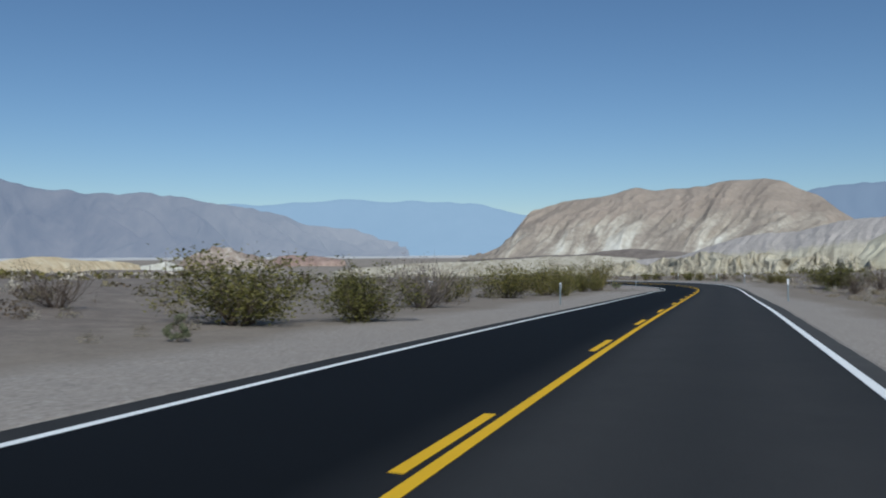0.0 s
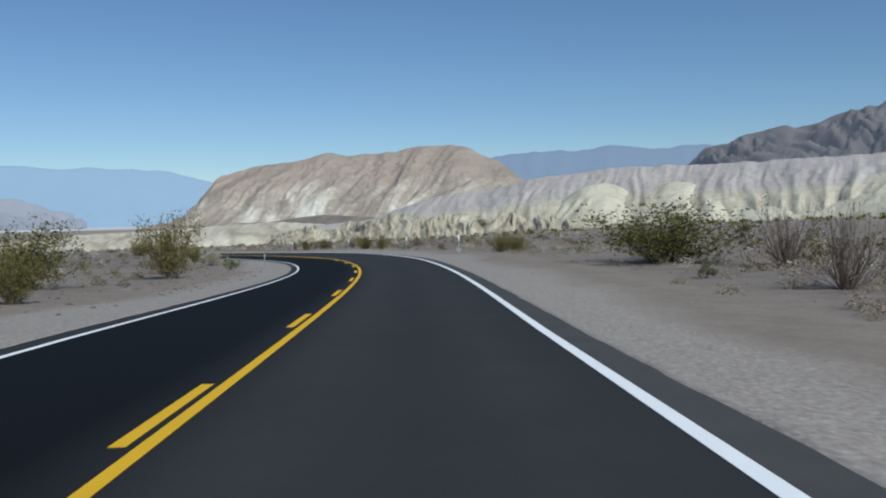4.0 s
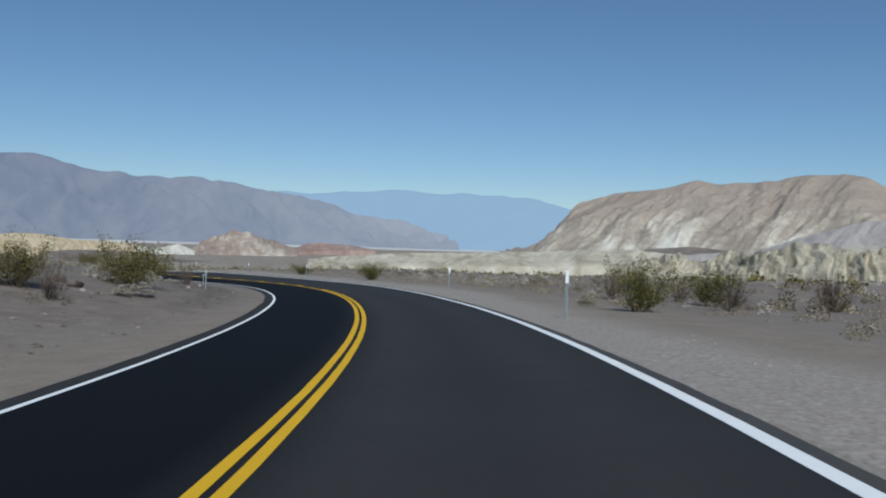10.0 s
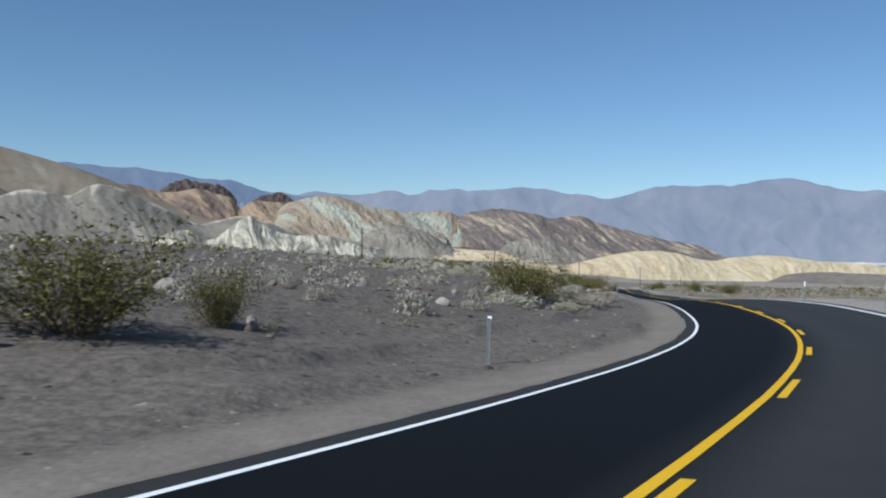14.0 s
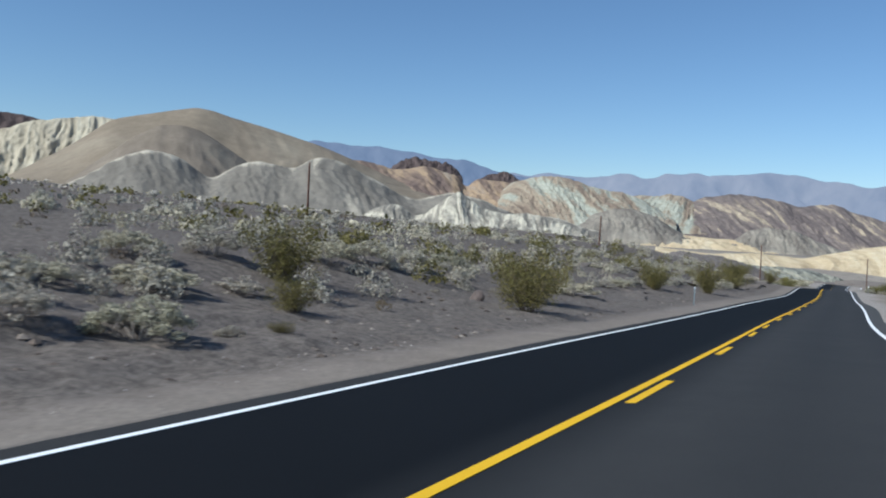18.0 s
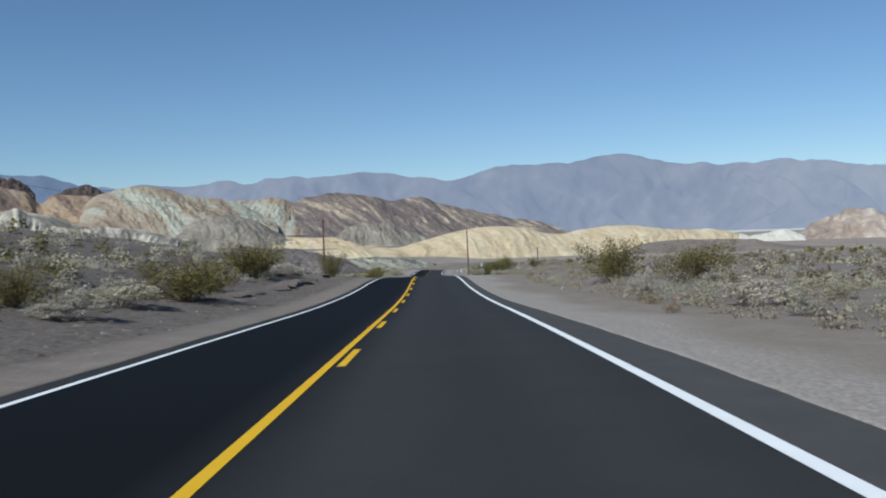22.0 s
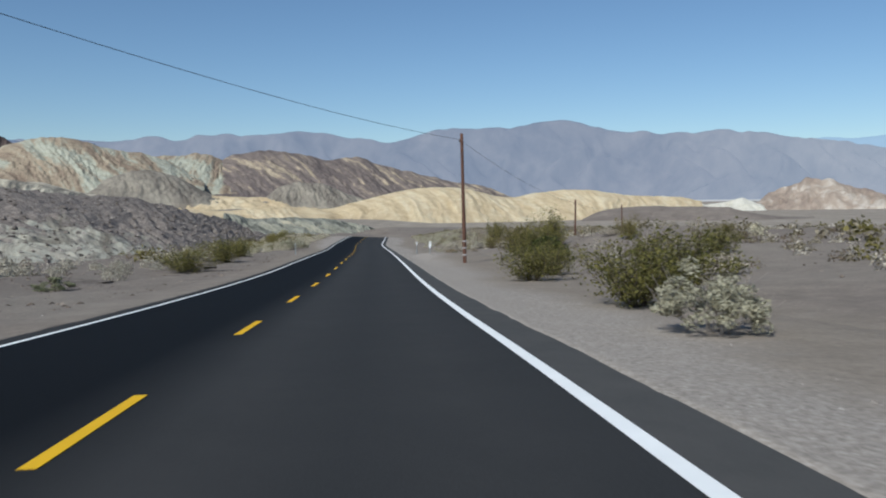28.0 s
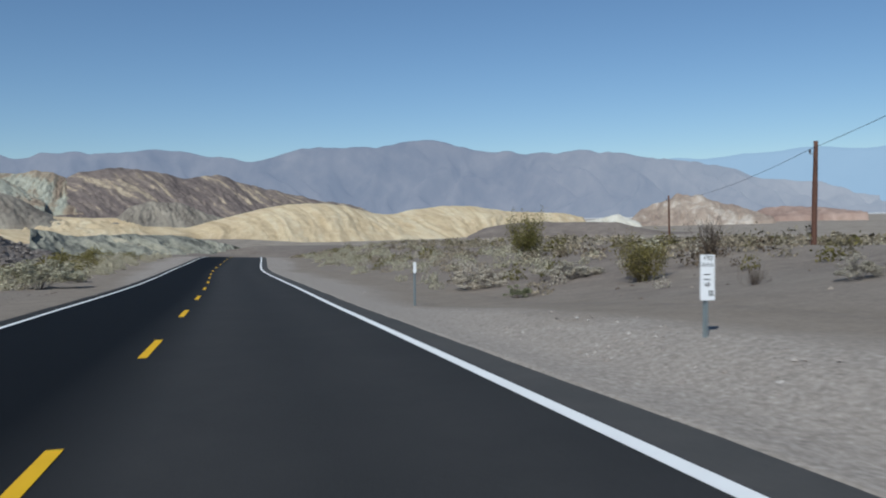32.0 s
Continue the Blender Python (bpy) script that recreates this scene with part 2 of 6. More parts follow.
def slope_material(name, stops, streak=1.0, grain=0.02, relief=1.0, cap=None, spread=1.7):
    """Eroded slopes: colours in broad patches and in streaks that follow the ribs; cap (share of height, soft, colour, raggedness) is a bed on top."""
    m, n, l, b = node_material(name, 0.95, 0.05)
    nt = m.node_tree
    at, up = attribute(nt, "along"), attribute(nt, "up")
    vec = n.new("ShaderNodeCombineXYZ")
    l.new(at, vec.inputs[0]), l.new(up, vec.inputs[1])

    def tex(scale, stretch, detail, warp):
        mp, nz = n.new("ShaderNodeMapping"), n.new("ShaderNodeTexNoise")
        mp.inputs["Scale"].default_value = (1, stretch, 1)
        nz.inputs["Scale"].default_value, nz.inputs["Detail"].default_value = scale, detail
        nz.inputs["Roughness"].default_value, nz.inputs["Distortion"].default_value = 0.6, warp
        l.new(vec.outputs[0], mp.inputs["Vector"]), l.new(mp.outputs[0], nz.inputs["Vector"])
        return nz.outputs["Fac"]
    run, patch = tex(2.4 * streak, 0.55, 7, 0.35), tex(0.55, 1.6, 4, 0.5)
    fine = noise_node(nt, grain * 4, 6, 0.7)
    f = maths(nt, "ADD", maths(nt, "MULTIPLY", run, 0.48), maths(nt, "MULTIPLY", patch, 0.42))
    f = maths(nt, "ADD", f, maths(nt, "MULTIPLY", fine, 0.10))
    f = maths(nt, "ADD", maths(nt, "MULTIPLY", maths(nt, "SUBTRACT", f, 0.5), spread), 0.5)
    c = ramp(nt, f, stops)
    if cap:
        z0, soft, col, rag = cap
        t = maths(nt, "DIVIDE", maths(nt, "SUBTRACT", maths(nt, "ADD", up, maths(nt, "MULTIPLY", maths(nt, "SUBTRACT", run, 0.5), rag)), z0), soft, True)
        c = mix(nt, t, c, ramp(nt, run, [(0.35, tuple(v * 0.88 for v in col)), (0.65, tuple(v * 1.1 for v in col))]))
    c = mix(nt, 0.22, c, ramp(nt, fine, [(0.3, (0.3, 0.3, 0.3)), (0.7, (0.8, 0.8, 0.8))]), "OVERLAY")
    l.new(c, b.inputs["Base Color"])
    bump(nt, b, maths(nt, "ADD", run, maths(nt, "MULTIPLY", fine, 0.5)), 1.0, relief * 1.6)
    return m


def bedded_material():
    """Tilted beds: pale grey-green clay below, under a rubbly dark brown cover that thins downhill."""
    m, n, l, b = node_material("tilted_beds", 0.95, 0.05)
    nt = m.node_tree
    bed, up, at = attribute(nt, "bed"), attribute(nt, "up"), attribute(nt, "along")
    vec, nz = n.new("ShaderNodeCombineXYZ"), n.new("ShaderNodeTexNoise")
    l.new(bed, vec.inputs[0]), l.new(maths(nt, "MULTIPLY", at, 0.25), vec.inputs[1]), l.new(maths(nt, "MULTIPLY", up, 0.8), vec.inputs[2])
    nz.inputs["Scale"].default_value, nz.inputs["Detail"].default_value, nz.inputs["Roughness"].default_value = 1.3, 6, 0.62
    l.new(vec.outputs[0], nz.inputs["Vector"])
    run = nz.outputs["Fac"]
    big, fine = noise_node(nt, 0.22, 5, 0.6), noise_node(nt, 3.2, 6, 0.78)
    clay = ramp(nt, run, [(0.34, (0.17, 0.150, 0.120)), (0.44, (0.30, 0.278, 0.228)), (0.54, (0.43, 0.41, 0.335)), (0.62, (0.33, 0.30, 0.25)), (0.72, (0.50, 0.465, 0.375))])
    rubble = ramp(nt, fine, [(0.32, (0.115, 0.097, 0.086)), (0.52, (0.215, 0.185, 0.163)), (0.72, (0.33, 0.29, 0.257))])
    t = maths(nt, "ADD", up, maths(nt, "ADD", maths(nt, "MULTIPLY", maths(nt, "SUBTRACT", big, 0.5), 1.5), maths(nt, "MULTIPLY", maths(nt, "SUBTRACT", run, 0.5), 1.1)))
    t = maths(nt, "ADD", t, maths(nt, "MULTIPLY", maths(nt, "MULTIPLY", maths(nt, "SUBTRACT", at, 4.5), 0.3, True), 0.7))
    c = mix(nt, maths(nt, "DIVIDE", maths(nt, "SUBTRACT", t, 0.50), 0.16, True), clay, rubble)
    c = mix(nt, 0.25, c, ramp(nt, fine, [(0.3, (0.35, 0.35, 0.35)), (0.7, (0.85, 0.85, 0.85))]), "OVERLAY")
    l.new(c, b.inputs["Base Color"])
    bump(nt, b, maths(nt, "ADD", run, fine), 0.6, 0.07)
    return m


def distant_material(name, col, dark, haze_glow, thick=None):
    """Mountains far off, with the haze of the valley's air put in as a glow of their surface; thick (start, reach,
    light) is more of this glow towards one end.
    """
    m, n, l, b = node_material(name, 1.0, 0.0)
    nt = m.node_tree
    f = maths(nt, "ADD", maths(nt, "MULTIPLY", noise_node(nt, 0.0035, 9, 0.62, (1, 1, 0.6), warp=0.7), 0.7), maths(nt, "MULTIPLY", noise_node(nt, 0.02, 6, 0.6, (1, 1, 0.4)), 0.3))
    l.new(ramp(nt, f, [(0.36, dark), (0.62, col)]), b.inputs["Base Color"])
    # haze imitated by emission from the slopes themselves
    b.inputs["Emission Color"].default_value = (*haze_glow, 1)
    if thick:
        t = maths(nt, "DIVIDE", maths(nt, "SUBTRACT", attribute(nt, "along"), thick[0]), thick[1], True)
        l.new(mix(nt, t, haze_glow, thick[2]), b.inputs["Emission Color"])
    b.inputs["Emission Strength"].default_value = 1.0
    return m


ASPHALT = asphalt_material()
WHITE_PAINT = paint_material("white_road_paint", (0.93, 0.925, 0.90), (0.58, 0.56, 0.53))
YELLOW_PAINT = paint_material("yellow_road_paint", (0.80, 0.475, 0.02), (0.36, 0.23, 0.05))
GROUND = ground_material()
STEEL = plain("galvanised_steel", (0.34, 0.38, 0.385), 0.45, 0.7, 0.15, 9)
PLATE = plain("white_reflector_plate", (0.80, 0.81, 0.82), 0.4, 0, 0.05, 7)
BLACK = plain("black_sign_ink", (0.015, 0.015, 0.017), 0.6)
POLE_WOOD = plain("weathered_pole_wood", (0.115, 0.058, 0.040), 0.85, 0, 0.35, 5, bumps=0.01)
WIRE = plain("dull_copper_wire", (0.055, 0.06, 0.06), 0.5, 0.4)
GLASS_BROWN = plain("insulator_glaze", (0.08, 0.05, 0.04), 0.25)
TWIG = plain("bush_twig", (0.105, 0.080, 0.062), 0.9, 0, 0.3, 8)
GREY_TWIG = plain("weathered_twig", (0.185, 0.158, 0.136), 0.9, 0, 0.3, 8)
BAND = plain("scuffed_reflective_band", (0.42, 0.42, 0.41), 0.5, 0, 0.35, 14)
PALE_TWIG = plain("bleached_twig", (0.33, 0.29, 0.255), 0.9, 0, 0.25, 8)
CREOSOTE_LEAF = leafy("creosote_leaf", (0.0936, 0.0936, 0.0246), (0.293, 0.269, 0.0796))
OLIVE_LEAF = leafy("olive_leaf", (0.124, 0.113, 0.0307), (0.319, 0.277, 0.1))
EVERGREEN_LEAF = leafy("evergreen_leaf", (0.036, 0.0504, 0.012), (0.102, 0.126, 0.0336))
SALT_LEAF = leafy("saltbush_leaf", (0.42, 0.395, 0.295), (0.73, 0.685, 0.525), 0.18)
GREENISH_LEAF = leafy("grey_green_leaf", (0.172, 0.196, 0.103), (0.414, 0.425, 0.265), 0.2)
BLEACHED_LEAF = leafy("bleached_leaf", (0.44, 0.40, 0.335), (0.74, 0.685, 0.585), 0.18)
BROWN_LEAF = leafy("dry_brown_leaf", (0.10, 0.075, 0.052), (0.25, 0.195, 0.140), 0.15)
DRY_OLIVE_LEAF = leafy("dry_olive_leaf", (0.156, 0.133, 0.0825), (0.375, 0.323, 0.213))
TAN_LEAF = leafy("tan_dry_leaf", (0.221, 0.189, 0.137), (0.494, 0.436, 0.332), 0.12)
STRAW = leafy("straw_blade", (0.28, 0.20, 0.105), (0.52, 0.41, 0.25), 0.2)
ROCK = plain("desert_rock", (0.185, 0.145, 0.125), 0.95, 0, 0.4, 3, bumps=0.03)
PALE_ROCK = plain("pale_rock", (0.36, 0.31, 0.27), 0.95, 0, 0.25, 3, bumps=0.03)


# ---- helpers for meshes ----
def mesh_from(name, verts, faces, material, smooth=False):
    me = bpy.data.meshes.new(name)
    verts, faces = np.asarray(verts, np.float32), np.asarray(faces, np.int32)
    n = faces.shape[1]
    me.vertices.add(len(verts)), me.loops.add(faces.size), me.polygons.add(len(faces))
    me.vertices.foreach_set("co", verts.ravel())
    me.loops.foreach_set("vertex_index", faces.ravel())
    me.polygons.foreach_set("loop_start", np.arange(0, faces.size, n, dtype=np.int32))
    me.polygons.foreach_set("use_smooth", np.full(len(faces), smooth))
    me.update(calc_edges=True)
    me.validate()
    me.materials.append(material)
    return me


def part(name, me, parent, label=""):
    """Links a mesh (or a bmesh's mesh) as one part under a thing."""
    ob = new(name, me)
    ob.parent = parent
    return tagged(ob, label)


def from_bmesh(name, bm, material, smooth=False):
    me = bpy.data.meshes.new(name)
    bm.to_mesh(me)
    bm.free()
    me.materials.append(material)
    for p in me.polygons:
        p.use_smooth = smooth
    return me


def float_attribute(me, name, values):
    me.attributes.new(name, "FLOAT", "POINT").data.foreach_set("value", np.asarray(values, np.float32))


def grid_faces(nu, nv):
    i, j = np.meshgrid(np.arange(nu - 1), np.arange(nv - 1), indexing="ij")
    a = (i * nv + j).ravel()
    return np.stack([a, a + nv, a + nv + 1, a + 1], 1)


# ---- the road's line: curvature, grade and bank along its length ----
DS = 3.0
SG = np.arange(-90.0, 600.0, DS)
_k = np.where(SG < 0, 0.0, np.interp(SG, np.arange(len(ROAD_K)) * 11.0, ROAD_K))
_g = np.interp(SG, np.arange(len(ROAD_G)) * 32.0, ROAD_G)
RB = np.interp(SG, np.arange(len(ROAD_B)) * 32.0, ROAD_B)
_i0 = int(90 / DS)
RTH = np.concatenate([[0], np.cumsum((_k[1:] + _k[:-1]) / 2 * DS)])
RTH -= RTH[_i0]
_tm = (RTH[1:] + RTH[:-1]) / 2
RX = np.concatenate([[0], np.cumsum(-np.sin(_tm) * DS)])
RY = np.concatenate([[0], np.cumsum(np.cos(_tm) * DS)])
RZ = np.concatenate([[0], np.cumsum((_g[1:] + _g[:-1]) / 2 * DS)])
RX, RY, RZ = RX - RX[_i0], RY - RY[_i0], RZ - RZ[_i0]
W_LEFT, W_RIGHT, EDGE_L = 2.96, 3.56, 2.96 + 0.42


def edge_right(s):
    """How far the asphalt reaches to the right of the centre: the shoulder is wider on the straights than in the bend."""
    return W_RIGHT + np.interp(s, (0, 45, 98, 125, 140, 165, 230, 275, 305, 328, 385, 440), (0.35, 0.55, 0.40, 0.24, 0.24, 0.28, 0.45, 0.62, 0.95, 0.64, 0.66, 0.57))


def on_road(s, d, up=0.0):
    """The place at s along the road and d to the right of its centre."""
    s, d = np.asarray(s, float), np.asarray(d, float)
    x, y, z, th, b = (np.interp(s, SG, v) for v in (RX, RY, RZ, RTH, RB))
    return np.stack([x + d * np.cos(th), y + d * np.sin(th), z + b * d + up], -1)


def road_near(x, y):
    """For places: s, d and the road's height beside them."""
    x, y = np.ravel(x), np.ravel(y)
    s, d, z = np.empty(len(x)), np.empty(len(x)), np.empty(len(x))
    for a in range(0, len(x), 20000):
        xa, ya = x[a:a + 20000], y[a:a + 20000]
        j = ((xa[:, None] - RX[None, ::2]) ** 2 + (ya[:, None] - RY[None, ::2]) ** 2).argmin(1) * 2
        dx, dy, c, sn = xa - RX[j], ya - RY[j], np.cos(RTH[j]), np.sin(RTH[j])
        along = np.clip(-sn * dx + c * dy, -3, 3)
        s[a:a + 20000] = SG[j] + along
        dd = c * dx + sn * dy
        dist = np.hypot(dx, dy)
        d[a:a + 20000] = np.where(dist > np.abs(dd) + 4, np.sign(dd + 1e-9) * dist, dd)
        ss = SG[j] + along
        z[a:a + 20000] = np.interp(ss, SG, RZ) + np.interp(ss, SG, RB) * np.clip(dd, -7, 7)
    return s, d, z


def smooth01(t):
    t = np.clip(t, 0, 1)
    return t * t * (3 - 2 * t)


def value_noise(x, y, cell, seed):
    """Smooth noise from -1 to 1 with bumps 'cell' metres wide."""
    u, v = np.asarray(x) / cell, np.asarray(y) / cell
    i, j = np.floor(u).astype(np.int64), np.floor(v).astype(np.int64)
    fu, fv = smooth01(u - i), smooth01(v - j)

    def h(a, b):
        k = (a * 374761393 + b * 668265263 + seed * 982451653) & 0x7FFFFFFF
        k = ((k ^ (k >> 13)) * 1274126177) & 0x7FFFFFFF
        return ((k ^ (k >> 16)) % 20011) / 10005.5 - 1
    return (h(i, j) * (1 - fu) + h(i + 1, j) * fu) * (1 - fv) + (h(i, j + 1) * (1 - fu) + h(i + 1, j + 1) * fu) * fv


_m = (SG > 0) & (SG < 480)
LIE = np.linalg.lstsq(np.stack([RX, RY, np.ones(len(RX))], 1)[_m], RZ[_m], rcond=None)[0]


def ground_height(x, y, carve=False):
    x, y = np.ravel(x).astype(float), np.ravel(y).astype(float)
    s, d, z = road_near(x, y)
    a = np.abs(d)
    out = np.clip(a - 5.0, 0, None)
    left = d < 0
    # away from the road the land is a tilted plain
    w = smooth01((a - 25) / 70)
    r = np.hypot(x + 150, y - 200)
    near = np.where(r > 250, (250 + 120 * np.tanh((r - 250) / 120)) / np.maximum(r, 1), 1.0)
    z = z * (1 - w) + (LIE[0] * ((x + 150) * near - 150) + LIE[1] * ((y - 200) * near + 200) + LIE[2]) * w
    z = z - np.where(left, 0, np.minimum(0.016 * np.clip(a - 60, 0, None), 6.0) * smooth01((s - 330) / 120))
    z = z - 0.05 - 0.012 * np.clip(out, 0, 8)
    lump = smooth01((out - 3) / 10)
    z = z + lump * (0.30 * value_noise(x, y, 9, 1) + 0.16 * value_noise(x, y, 3.4, 2) + 0.06 * value_noise(x, y, 1.5, 3))
    z = z + smooth01((out - 8) / 40) * 0.7 * value_noise(x, y, 45, 4)
    # the dark stony rise beside the bend, and the low bank that water has cut along the shoulder
    u, v = -0.9140 * (x + 268.0) + -0.4057 * (y - 112.1), 0.4057 * (x + 268.0) + -0.9140 * (y - 112.1)
    rise = 8.11 * np.exp(-(u / 134.6) ** 2 - (v / 285.5) ** 2) * smooth01(out / 25) * smooth01((415 - s) / 60)
    z = z + np.where(left, rise, 0)
    z = z + np.where(left, 0.10 * np.clip(out + 0.6, 0, 9) * smooth01((s - 120) / 50) * smooth01((410 - s) / 50), 0)
    bank = smooth01((out - 4.6 + 1.3 * value_noise(x, y, 14, 7)) / 2.5) * 0.30
    z = z + np.where(left & (s > 120) & (s < 420), bank, bank * 0.25)
    z = z + np.where(left, 0, 1.3 * smooth01((d - 7) / 14) * smooth01((s - 370) / 50))
    z = z + np.where(left, 0, 0.38 * smooth01((d - 4.6) / 1.5) * smooth01((s - 408) / 22) * smooth01((449 - s) / 12))
    # two crumbling steps that water has cut along the shoulder
    t = s * 0
    for lip, tall, s0, s1, k in ((4.8, 0.25, 182, 224, 71), (5.2, 0.11, 216, 272, 75), (7.3, 0.18, 160, 266, 79), (5.6, 0.26, 150, 186, 83)):
        edge = lip + 0.5 * value_noise(s, t, 6.0, k) + 0.22 * value_noise(s, t, 1.4, k + 1) + 0.09 * value_noise(s, t, 0.5, k + 2)
        tall = tall * np.clip(0.65 + 1.0 * value_noise(s, t, 4.5, k + 3), 0.08, 1.2) * smooth01((s - s0) / 10) * smooth01((s1 - s) / 8)
        z = z + np.where(left, tall * smooth01((a - edge) / 0.6) * (1 - smooth01((a - 9) / 9)), 0)
    # the hummocky gravel berm on the other side
    berm = 0.75 * np.exp(-((d - 12.5 - 0.8 * value_noise(x, y, 8, 8)) / 2.4) ** 2) * smooth01((s - 332) / 8) * smooth01((384 - s) / 10)
    z = z + berm * (1 + 0.35 * value_noise(x, y, 3, 9))
    # the coarse sheet runs below the road and its shoulders
    if carve:
        z = z - 0.30 * smooth01((7.6 - a) / 1.5)
    return z, s, d


def ground_marks(me, x, y, s, d):
    """What the ground's material needs: distance from the road, stoniness, and the pale flats far off."""
    onset = smooth01((0.864 * (y - 107) - 0.503 * (x + 91) + 25 + 22 * value_noise(x, y, 38, 12) + 7 * value_noise(x, y, 11, 13)) / 50)
    stony = np.where(d < 0, (0.88 * smooth01((-d - 4.2) / 0.9) + 0.12 * smooth01((-d - 7) / 5)) * onset * (1 - 0.8 * smooth01((s - 335) / 60)), 0)
    stony = np.maximum(stony, np.where(d < 0, 0.45, 0.12) * smooth01((value_noise(x, y, 120, 11) - 0.1) / 0.4) * smooth01((np.abs(d) - 60) / 60))
    r = np.hypot(x + 150, y - 200)
    float_attribute(me, "off", np.abs(d) + np.where(d < 0, 6.0 * smooth01((s - 110) / 60) * smooth01((520 - s) / 120), 0))
    float_attribute(me, "stony", stony)
    float_attribute(me, "pale", smooth01((r - 2600) / 300) * 0.9)


def ground_at(x, y):
    return float(ground_height([x], [y])[0][0])


def build_ground():
    def axis(lo, hi, step):
        inner = np.arange(lo, hi, step)
        grow = step * 1.13 ** np.arange(1, 60)
        tail = np.cumsum(grow)
        tail = tail[tail < 5200]
        return np.concatenate([lo - tail[::-1], inner, inner[-1] + tail])
    xs, ys = axis(-330, 60, 1.5), axis(-40, 480, 1.5)
    X, Y = np.meshgrid(xs, ys, indexing="ij")
    z, s, d = ground_height(X, Y, True)
    me = mesh_from("ground", np.stack([X.ravel(), Y.ravel(), z], 1), grid_faces(len(xs), len(ys)), GROUND, True)
    ground_marks(me, X.ravel(), Y.ravel(), s, d)
    tagged(new("ground", me), "stony desert ground with gravel shoulders and dry washes", "ground", kind="structure")


build_ground()


def shoulder(side):
    """The gravel shoulder: it laps raggedly against the asphalt and runs out onto the open ground."""
    s = np.arange(-40, 560, 0.5 if side > 0 else 0.3)
    out = np.array([-0.06, 0.0, 0.10, 0.25, 0.5, 0.9, 1.4, 2.0, 2.8, 3.7, 4.6, 5.4])
    if side < 0:
        out = np.concatenate([out[:5], np.arange(0.75, 2.6, 0.15), [2.8, 3.1, 3.3], np.arange(3.45, 4.6, 0.16), [4.8, 5.4]])
    S, O = np.meshgrid(s, out, indexing="ij")
    edge = edge_right(S) if side > 0 else EDGE_L + 0 * S
    rag = 0.025 * value_noise(S, S * 0, 1.6, 91) + 0.03 * value_noise(S, S * 0, 0.6, 92)
    D = side * (edge + O + rag * smooth01(1 - O / 2.0))
    p = on_road(S.ravel(), D.ravel())
    z, sn, dn = ground_height(p[:, 0], p[:, 1])
    O, kerb = O.ravel(), p[:, 2] + 0.004
    w = smooth01(O / 1.6)
    z = kerb * (1 - w) + (z + 0.02) * w
    z += smooth01((O - 0.1) / 0.5) * (0.018 * value_noise(p[:, 0], p[:, 1], 0.7, 93) + 0.012 * value_noise(p[:, 0], p[:, 1], 1.7, 94))
    if side < 0:
        z += 0.035 * smooth01((O - 1.0) / 0.8) * smooth01((S.ravel() - 140) / 30) * value_noise(p[:, 0], p[:, 1], 0.33, 95)
    z = np.where(O < 0, p[:, 2] - 0.05, z)
    z = np.where(O > 5.0, z - 0.25, z)
    f = grid_faces(len(s), len(out))
    me = mesh_from("shoulder", np.stack([p[:, 0], p[:, 1], z], 1), f[:, ::-1] if side > 0 else f, GROUND, True)
    ground_marks(me, p[:, 0], p[:, 1], S.ravel(), D.ravel())
    tagged(new("shoulder", me), "pale crushed gravel road shoulder", "shoulder", kind="structure")


shoulder(1)
shoulder(-1)


def strip(name, s0, s1, d0, d1, up, thick, material, step=2.0):
    """A slab that follows the road from s0 to s1, between two offsets."""
    n = max(2, int((s1 - s0) / step) + 1)
    s = np.linspace(s0, s1, n)
    top = [on_road(s, np.full(n, d), up) for d in (d0, d1)]
    low = [t - (0, 0, thick) for t in top]
    v = np.stack([low[0], top[0], top[1], low[1]], 1).reshape(-1, 3)
    f = []
    for i in range(n - 1):
        a, b = 4 * i, 4 * i + 4
        f += [(a, b, b + 1, a + 1), (a + 1, b + 1, b + 2, a + 2), (a + 2, b + 2, b + 3, a + 3)]
    f += [(0, 1, 2, 3), (4 * n - 1, 4 * n - 2, 4 * n - 3, 4 * n - 4)]
    return mesh_from(name, v, f, material)


